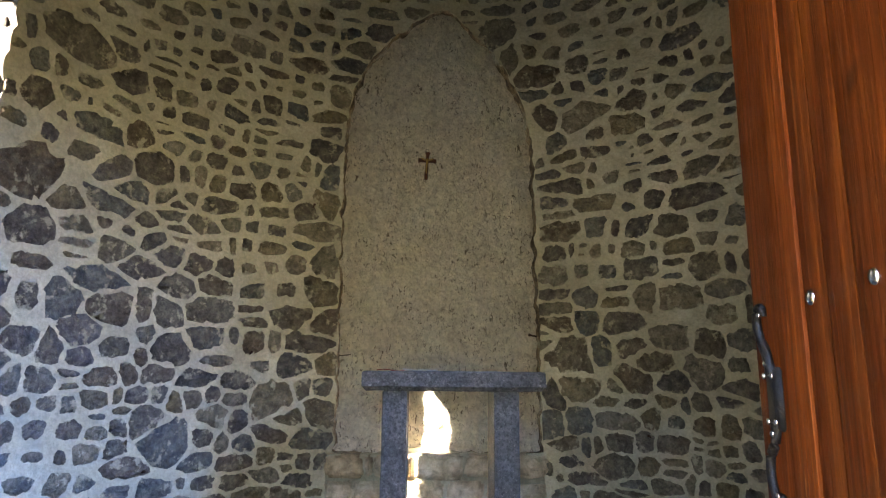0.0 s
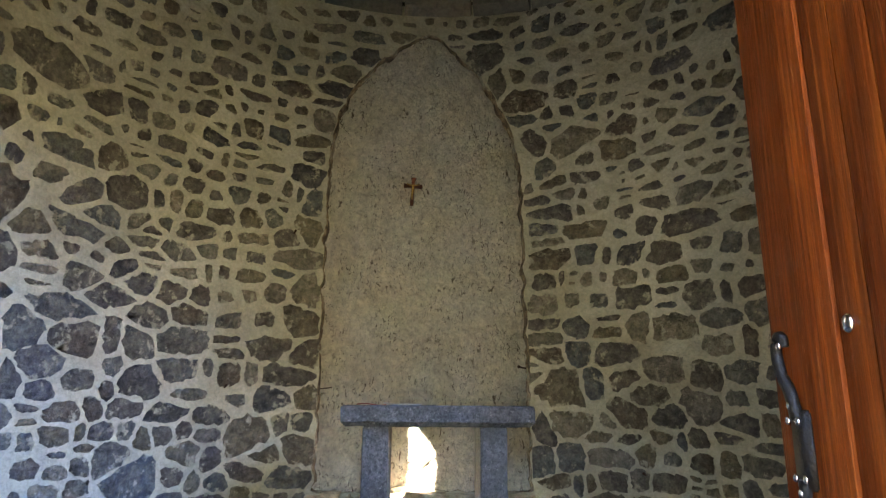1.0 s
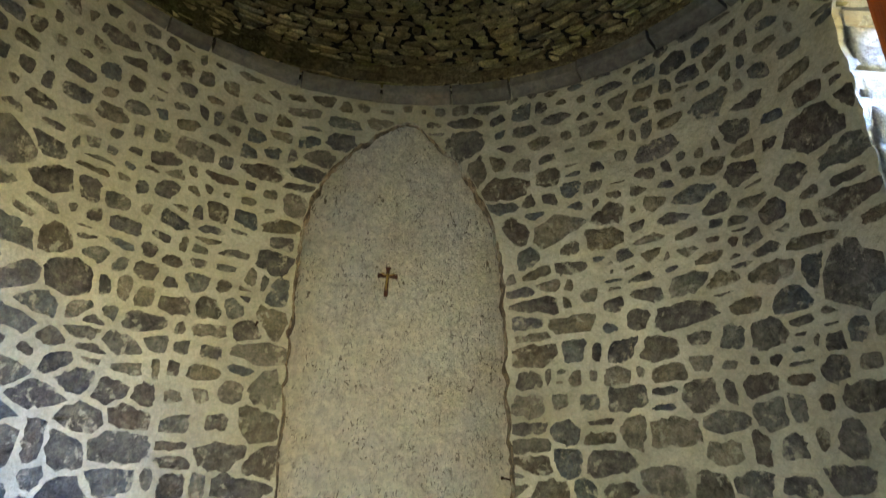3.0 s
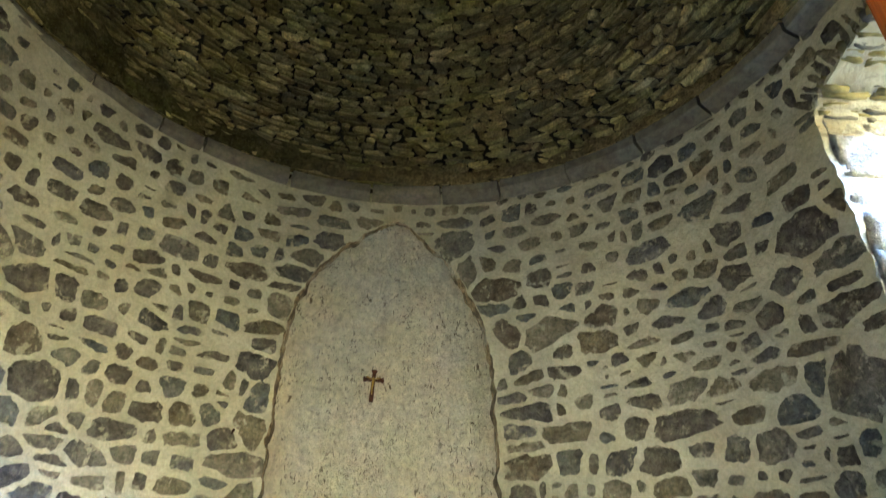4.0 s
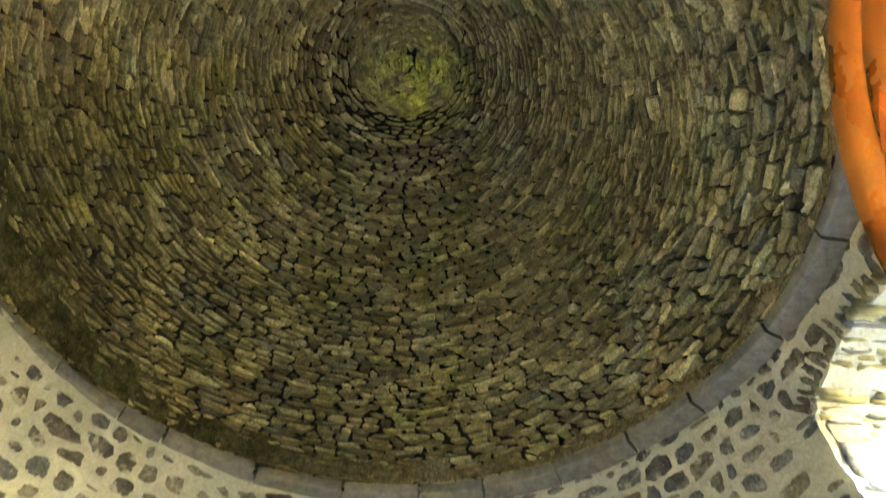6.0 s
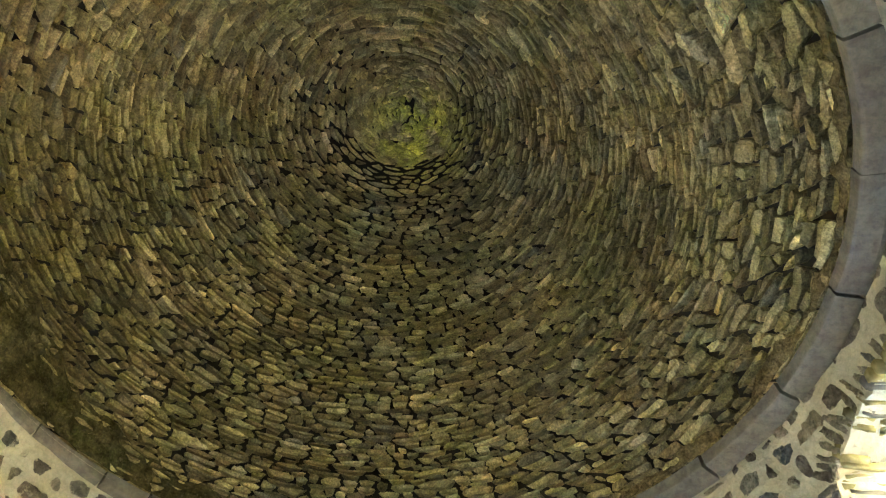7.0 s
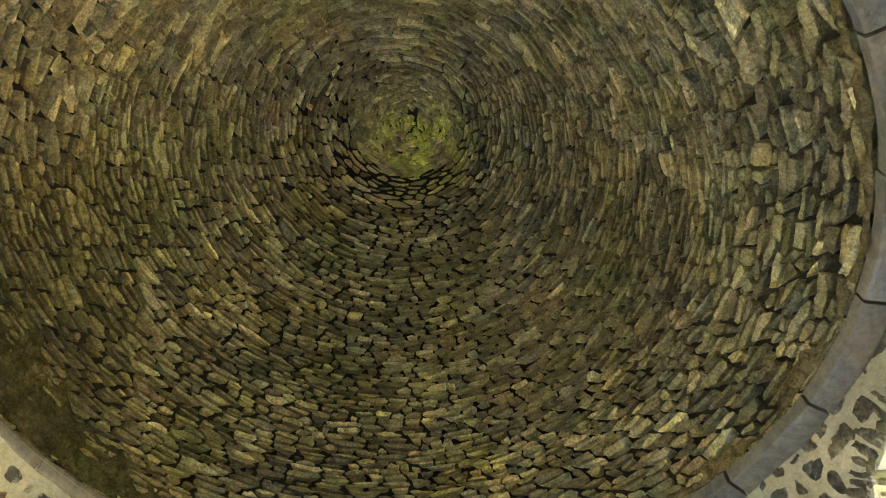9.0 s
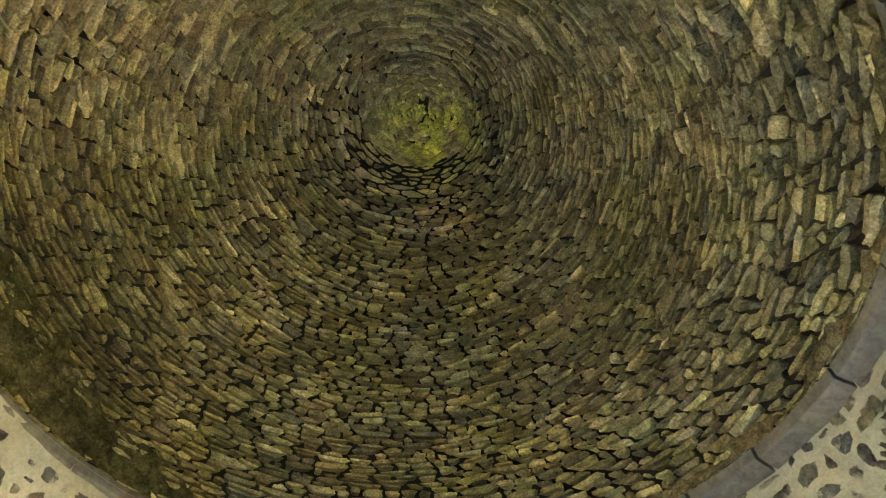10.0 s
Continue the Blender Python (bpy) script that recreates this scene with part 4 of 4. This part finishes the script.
        mid_p = dome_point(th, h, rnd.uniform(-0.03, 0.02))
        ux, uy = math.sin(turn), math.cos(turn)
        tip = rnd.uniform(-0.35, 0.35)
        base = len(stuff_v)
        n = 8
        for scale, dz in ((0.7, 0.07), (1.0, 0.004), (0.82, -0.006)):
            for q in range(n):
                w = 2 * math.pi * q / n
                a, c = hl * math.cos(w) * scale, hw * math.sin(w) * scale
                if abs(math.cos(w)) > 0.5:
                    c *= 0.8
                stuff_v.append(Vector((mid_p.x + a * ux + c * uy, mid_p.y + a * uy - c * ux, mid_p.z + dz + tip * a + rnd.uniform(-0.002, 0.002))))
        stuff_f += [tuple(base + r * n + i for r, i in ((k2, i0), (k2, (i0 + 1) % n), (k2 + 1, (i0 + 1) % n), (k2 + 1, i0))) for k2 in range(2) for i0 in range(n)]
        stuff_f.append(tuple(base + 2 * n + i for i in range(n)))
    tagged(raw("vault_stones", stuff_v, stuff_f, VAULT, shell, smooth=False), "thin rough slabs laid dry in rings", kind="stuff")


def vault_render():
    """Old earth render that clings to the foot of the vault, thickest on one side."""
    n, m = 420, 26
    verts, faces = [], []
    for i in range(n):
        th = 2 * math.pi * i / n
        deg = (math.degrees(th) + 180) % 360 - 180
        tall = 0.060 + 0.42 * math.exp(-(((deg + 82) / 30) ** 2)) + 0.13 * math.exp(-(((deg + 20) / 45) ** 2)) + 0.07 * noise.noise(Vector((math.sin(th) * 5, math.cos(th) * 5, 0))) + 0.05 * noise.noise(Vector((math.sin(th) * 14, math.cos(th) * 14, 2)))
        for j in range(m + 1):
            h = max(0.02, tall) * j / m
            p = Vector((math.sin(th) * 2, math.cos(th) * 2, h))
            out = -0.026 + 0.034 * (j / m) ** 2 + 0.026 * noise.noise(p * 6) + 0.022 * noise.noise(p * 15) + 0.010 * noise.noise(p * 34) + (0.05 if j == m else 0.012 if j == m - 1 else 0)
            verts.append(dome_point(th, h, out))
    for i in range(n):
        for j in range(m):
            a, b = i * (m + 1) + j, ((i + 1) % n) * (m + 1) + j
            faces.append((a, a + 1, b + 1, b))
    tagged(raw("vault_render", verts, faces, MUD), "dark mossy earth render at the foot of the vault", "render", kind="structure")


def jamb_stones(which, x_sign, y, face, seed):
    """Rough courses of stone that line one side of a window, laid through the wall."""
    rnd = random.Random(seed)
    t = thing("window_jamb", (x_sign * 2.4, y, 1.6), label="rough limewashed stone courses lining a window opening", category="jamb", kind="structure")
    z = 1.62
    while z < 3.30:
        h = rnd.choice((0.10, 0.14, 0.19, 0.26))
        x = 2.035 + rnd.uniform(-0.012, 0.02)
        while x < 2.72:
            w = min(rnd.uniform(0.16, 0.42), 2.76 - x)
            p = rnd.uniform(0.0, 0.008)
            xa, xb = sorted((x_sign * x, x_sign * (x + w - 0.004)))
            ya, yb = sorted((y + face * -0.08, y + face * p))
            bm = box(xa, xb, ya, yb, z, z + h - 0.003, 0.006, 4, 0.010, rnd.uniform(0, 90))
            part("jamb_stone", bm, JAMB_PALE if which == "east" and z > 2.75 and x < 2.5 else rnd.choice((JAMB_PALE, JAMB_PALE, JAMB_PALE, JAMB_PALE, JAMB_PALE, LIMEWASH, JAMB_GREY) if which == "east" else (JAMB_GREY, JAMB_GREY, JAMB_GREY, OCHRE)), t, origin=((xa + xb) / 2, y, z))
            x += w
        z += h


def soffit_stones():
    """Small ochre stones set on edge in the east window's head."""
    rnd = random.Random(33)
    t = thing("window_head", (2.4, 0, 3.5), label="ochre-stained rubble lining the window's arched head", category="window head", kind="structure")
    for k in range(26):
        a = math.pi * (k + 0.5 + rnd.uniform(-0.25, 0.25)) / 26
        mid, half = -0.0025, 0.4575
        y, z = mid + half * math.cos(a), 3.34 + 0.19 * math.sin(a)
        x = 2.03 + rnd.uniform(-0.01, 0.02)
        while x < 2.72:
            w = min(rnd.uniform(0.10, 0.26), 2.76 - x)
            lw = rnd.uniform(0.014, 0.030)
            d = rnd.uniform(-0.006, 0.012)
            ny, nz = math.cos(a) / half, math.sin(a) / 0.19
            L = math.hypot(ny, nz)
            ny, nz = ny / L, nz / L
            m = Matrix(((1, 0, 0, x + w / 2), (0, nz, ny, y - ny * d), (0, -ny, nz, z - nz * d), (0, 0, 0, 1)))
            bm = box(-w / 2 + 0.006, w / 2 - 0.006, -lw, lw, -0.002, 0.06, 0.010, 2, 0.016, rnd.uniform(0, 90))
            bmesh.ops.transform(bm, matrix=m, verts=bm.verts)
            part("head_stone", bm, rnd.choice((OCHRE, OCHRE, OCHRE, OCHRE, JAMB_GREY)), t, origin=(x + w / 2, y, z))
            x += w


# ---- things ----
def altar():
    t = thing("altar_table", (0.09, 1.46, 0), label="plain grey granite altar table before the blind arch", category="altar")
    bm = bmesh.new()
    bmesh.ops.create_cube(bm, size=1)
    for v in bm.verts:
        v.co = Vector((0.0865 + v.co.x * 0.988, 1.46 + v.co.y * 0.44, 1.012 + v.co.z * 0.104))
    low = [e for e in bm.edges if all(v.co.z < 1.0 for v in e.verts)]
    bmesh.ops.bevel(bm, geom=low, offset=0.024, segments=1, affect="EDGES")
    bmesh.ops.bevel(bm, geom=[e for e in bm.edges if all(v.co.z > 1.0 for v in e.verts)], offset=0.004, segments=2, affect="EDGES")
    bmesh.ops.subdivide_edges(bm, edges=[e for e in bm.edges if e.calc_length() > 0.2], cuts=14, use_grid_fill=True)
    for v in bm.verts:
        v.co += noise.noise_vector(v.co * 14) * 0.004 + noise.noise_vector(v.co * 50) * 0.0045
    part("tabletop", bm, GRANITE, t, smooth=False)
    for a, b in ((-0.296, -0.164), (0.303, 0.44)):
        part("leg", box(a, b, 1.27, 1.65, 0.0, 0.962, 0.006, 6, 0.0022, a), GRANITE, t, smooth=False)


def crucifix():
    c = thing("crucifix", (-0.082, 2.12, 2.50), label="small dark wooden crucifix with gilt relief hung on plaster", category="crucifix")
    turn = Matrix.Rotation(radians(3.5), 4, "Y")
    at = Matrix.Translation((-0.082, 2.115, 2.515)) @ turn

    def arm(x0, x1, z0, z1, flare, upright):
        bm = bmesh.new()
        pts = []
        if upright:
            pts = [(-0.011, z0), (0.011, z0), (0.013, z0 + 0.02), (0.010, 0.0), (0.011, z1 - 0.022), (0.019, z1 - 0.004), (0.0, z1), (-0.019, z1 - 0.004), (-0.011, z1 - 0.022), (-0.010, 0.0), (-0.013, z0 + 0.02)]
        else:
            pts = [(x0, -0.017), (x0 + 0.02, -0.011), (x1 - 0.02, -0.011), (x1, -0.017), (x1 + 0.003, 0.0), (x1, 0.017), (x1 - 0.02, 0.011), (x0 + 0.02, 0.011), (x0, 0.017), (x0 - 0.003, 0.0)]
        d = 0.009 if upright else 0.008
        f = [bm.verts.new((x, -d, z + (0 if upright else 0.022))) for x, z in pts]
        b = [bm.verts.new((x, d, z + (0 if upright else 0.022))) for x, z in pts]
        bm.faces.new(f)
        bm.faces.new(b[::-1])
        for k in range(len(pts)):
            bm.faces.new((f[k], b[k], b[(k + 1) % len(pts)], f[(k + 1) % len(pts)]))
        bmesh.ops.recalc_face_normals(bm, faces=bm.faces[:])
        bmesh.ops.transform(bm, matrix=at, verts=bm.verts)
        return bm

    part("upright", arm(0, 0, -0.118, 0.085, 0, True), CROSS_WOOD, c, smooth=False)
    part("crossbar", arm(-0.062, 0.062, 0, 0, 0, False), CROSS_WOOD, c, smooth=False)
    fig = tube([(0.0, -0.014, 0.035), (0.001, -0.016, 0.02), (0.0, -0.016, -0.01), (-0.003, -0.015, -0.045), (0.0, -0.014, -0.075)], 0.0075, 8, (0.6, 1.0, 0.9, 0.7, 0.45))
    bmesh.ops.transform(fig, matrix=at, verts=fig.verts)
    part("gilt_relief", fig, GOLD, c, "small gilt relief")
    bar = tube([(-0.045, -0.013, 0.036), (-0.02, -0.014, 0.026), (0.0, -0.015, 0.022), (0.02, -0.014, 0.026), (0.045, -0.013, 0.036)], 0.0045, 6)
    bmesh.ops.transform(bar, matrix=at, verts=bar.verts)
    part("gilt_bar", bar, GOLD, c)
    loop = [(-0.004 + 0.012 * math.sin(a), 0.0, 0.094 + 0.014 * math.cos(a)) for a in (2 * math.pi * k / 14 for k in range(15))]
    hang = tube(loop, 0.0016, 5)
    bmesh.ops.transform(hang, matrix=at, verts=hang.verts)
    part("hanging_loop", hang, IRON, c)


def spike(name, a, b, r, label, head=1.7):
    """An iron nail or pin that sticks out of the wall from a to b."""
    a, b = Vector(a), Vector(b)
    t = thing(name, tuple(a), label=label, category="nail", group="nails in the wall")
    d = (b - a).normalized()
    part("shank", tube([a - d * 0.05, a, b], r, 7), RUST, t)
    part("head", tube([b - d * 0.006, b, b + d * 0.003], r * head, 8), RUST, t)


def paper_and_cord():
    bm = bmesh.new()
    rows = []
    for i in range(15):
        x = -0.19 + 0.19 * i / 14
        row = []
        for j in range(7):
            y = 1.262 + 0.13 * j / 6
            z = 1.0665 + 0.006 * max(0.0, 1 - i / 5.0) + 0.005 * noise.noise(Vector((x * 18, y * 12, 3))) + 0.004 * math.sin(j * 1.1)
            row.append((x, y, max(z, 1.0665)))
        rows.append(row)
    for lift, flip in ((0.0, True), (0.003, False)):
        vs = [[bm.verts.new((x, y, z + lift)) for x, y, z in row] for row in rows]
        for r0, r1 in zip(vs, vs[1:]):
            for k in range(6):
                q = (r0[k], r1[k], r1[k + 1], r0[k + 1])
                bm.faces.new(q if not flip else q[::-1])
    p = part("paper", bm, PAPER, None, origin=(-0.1, 1.33, 1.066))
    tagged(p, "crumpled white sheet lying on the altar slab", "paper")
    pts = [(-0.33 + 0.15 * k / 12, 1.30 + 0.012 * math.sin(k * 0.9), 1.069 + 0.004 * math.sin(k * 0.5)) for k in range(13)]
    tagged(part("cord", tube(pts, 0.003, 6), RED, None, origin=(-0.26, 1.30, 1.069)), "thin red cord lying on the altar slab", "cord")


def door():
    """A plank door under a round head, swung in against the room. Its face lies across x, its free edge is towards the niche."""
    x0, free, hinge, spring, rad = 0.395, -1.434, -2.206, 1.68, 0.386
    mid = (free + hinge) / 2
    d = thing("door", (0.42, hinge, 0.0), label="open arched door of orange varnished pine boards", category="door")

    def top(y):
        return spring + math.sqrt(max(0.0, rad * rad - (y - mid) ** 2))

    def board(name, y0, y1, xa, xb, bottom=0.03, inset=0.0, label="", wood=WOOD):
        """An upright board whose head follows the arch."""
        bm = bmesh.new()
        steps = max(2, int(abs(y1 - y0) / 0.012))
        ys = [y0 + (y1 - y0) * k / steps for k in range(steps + 1)]
        front, back = [], []
        for k, y in enumerate(ys):
            e = 0.0014 if k in (0, steps) else 0.0
            levels = [bottom] + [bottom + (spring - bottom) * q / 10 for q in range(1, 11)] + [max(top(y) - inset, spring + 0.001)]
            front.append([bm.verts.new((xa + e + 0.0015 * noise.noise(Vector((y * 9, z * 2, 5))), y, z)) for z in levels])
            back.append([bm.verts.new((xb, y, z)) for z in levels])
        for rows, flip in ((front, False), (back, True)):
            for r0, r1 in zip(rows, rows[1:]):
                for k in range(len(r0) - 1):
                    q = (r0[k], r0[k + 1], r1[k + 1], r1[k])
                    bm.faces.new(q[::-1] if flip else q)
        for k in range(len(ys) - 1):
            bm.faces.new((front[k][-1], back[k][-1], back[k + 1][-1], front[k + 1][-1]))
            bm.faces.new((front[k][0], front[k + 1][0], back[k + 1][0], back[k][0]))
        for col_f, col_b in ((front[0], back[0]), (front[-1], back[-1])):
            for k in range(len(col_f) - 1):
                bm.faces.new((col_f[k], col_b[k], col_b[k + 1], col_f[k + 1]))
        bmesh.ops.recalc_face_normals(bm, faces=bm.faces[:])
        return part(name, bm, wood, d, label, smooth=False)

    board("stile", -1.505, free, x0, x0 + 0.045, inset=1.0)
    board("cover_strip", -1.550, -1.506, x0 - 0.002, x0 + 0.03, inset=0.088, label="bright orange raised strip", wood=WOOD_BRIGHT)
    y = -1.5525
    for w in (0.044, 0.050, 0.078, 0.086, 0.082, 0.088, 0.084):
        board("plank", y - w + 0.0016, y, x0 + 0.002, x0 + 0.042, inset=0.088)
        y -= w
    board("stile", hinge, y, x0, x0 + 0.045, inset=1.0)
    # curved head rail, following the arch between the stiles
    bm = bmesh.new()
    rows = []
    n = 30
    for k in range(n + 1):
        a = math.pi * k / n
        row = []
        for r, x in ((rad, x0 + 0.003), (rad - 0.004, x0), (rad - 0.042, x0 - 0.0005), (rad - 0.0435, x0 + 0.001), (rad - 0.045, x0), (rad - 0.076, x0 - 0.001), (rad - 0.087, x0 + 0.006), (rad - 0.087, x0 + 0.045), (rad, x0 + 0.045)):
            row.append(bm.verts.new((x, mid + r * math.cos(a), spring + r * math.sin(a))))
        rows.append(row)
    for r0, r1 in zip(rows, rows[1:]):
        for k in range(9):
            bm.faces.new((r0[k], r1[k], r1[(k + 1) % 9], r0[(k + 1) % 9]))
    bm.faces.new(rows[0])
    bm.faces.new(rows[-1][::-1])
    bmesh.ops.recalc_face_normals(bm, faces=bm.faces[:])
    part("head_rail", bm, HEAD_WOOD, d, "curved glossy head rail")
    for y, z in ((-1.567, 1.139), (-1.676, 1.147), (-1.567, 0.42), (-1.676, 0.43)):
        bm = bmesh.new()
        bmesh.ops.create_uvsphere(bm, u_segments=14, v_segments=8, radius=1)
        for v in bm.verts:
            v.co = Vector((x0 + 0.002 + v.co.x * 0.005, y + v.co.y * 0.0075, z + v.co.z * 0.0095))
        part("bolt_head", bm, STEEL, d, "bright steel bolt head")
    # wrought iron pull: hooked scroll, plate and lower scroll
    plate = part("door_pull", box(x0 - 0.006, x0 + 0.002, -1.496, -1.464, 0.985, 1.062, 0.003), IRON, d, "black wrought iron pull with scrolled ends")
    def scroll(pts):
        """A smooth flat bar through points (along the door, up)."""
        out = []
        for k in range(len(pts) - 1):
            p0, p1, p2, p3 = (pts[max(0, min(len(pts) - 1, k + q))] for q in (-1, 0, 1, 2))
            for f in (0.0, 0.25, 0.5, 0.75):
                y, z = (0.5 * (2 * b + (c - a) * f + (2 * a - 5 * b + 4 * c - d2) * f * f + (3 * b - a - 3 * c + d2) * f**3) for a, b, c, d2 in zip(p0, p1, p2, p3))
                out.append((x0 - 0.005, y - 0.012, z))
        return out + [(x0 - 0.005, pts[-1][0] - 0.012, pts[-1][1])]

    up = scroll([(-1.466, 1.052), (-1.459, 1.078), (-1.446, 1.098), (-1.441, 1.120), (-1.446, 1.136), (-1.455, 1.136), (-1.456, 1.126)])
    part("upper_scroll", tube(up, 0.0062, 7, [1.1 - 0.25 * k / len(up) for k in range(len(up))]), IRON, plate)
    dn = scroll([(-1.468, 0.994), (-1.463, 0.972), (-1.449, 0.952), (-1.446, 0.930), (-1.452, 0.910), (-1.462, 0.902), (-1.468, 0.910)])
    part("lower_scroll", tube(dn, 0.0060, 7, [1.1 - 0.25 * k / len(dn) for k in range(len(dn))]), IRON, plate)
    for y, z in ((-1.467, 1.127), (-1.474, 1.066), (-1.469, 1.051), (-1.487, 1.051), (-1.472, 0.996), (-1.489, 0.996), (-1.478, 0.982), (-1.479, 0.909)):
        bm = bmesh.new()
        bmesh.ops.create_uvsphere(bm, u_segments=10, v_segments=6, radius=1)
        for v in bm.verts:
            v.co = Vector((x0 - 0.010 + v.co.x * 0.0025, y + v.co.y * 0.0036, z + v.co.z * 0.0042))
        part("rivet", bm, STEEL, plate, "pale steel rivet")


ground()
floor()
WALL = walls()
niche(WALL)
cornice()
altar()
crucifix()
paper_and_cord()
spike("wall_nail", (0.705, 2.13, 1.300), (0.622, 2.085, 1.312), 0.006, "rusty iron pin sticking out beside the plaster")
spike("wall_nail", (-0.655, 2.13, 1.164), (-0.575, 2.09, 1.172), 0.0035, "thin bent rusty nail at the plaster's edge", 1.0)
for deg, z, tip in ((-23.4, 2.14, 0.05), (-32.9, 1.16, 0.035), (37.1, 0.69, 0.04), (-48.6, 0.51, 0.04)):
    a = wall_point(radians(deg), z)
    spike("wall_nail", tuple(a), tuple(wall_point(radians(deg), z + 0.012, -tip)), 0.005, "short rusty iron pin driven into the wall joint", 1.5)
door()
jamb_stones("east", 1, 0.455, -1, 51)
jamb_stones("west", -1, 0.54, -1, 52)
soffit_stones()
vault_render()
rubble(WALL)
vault()
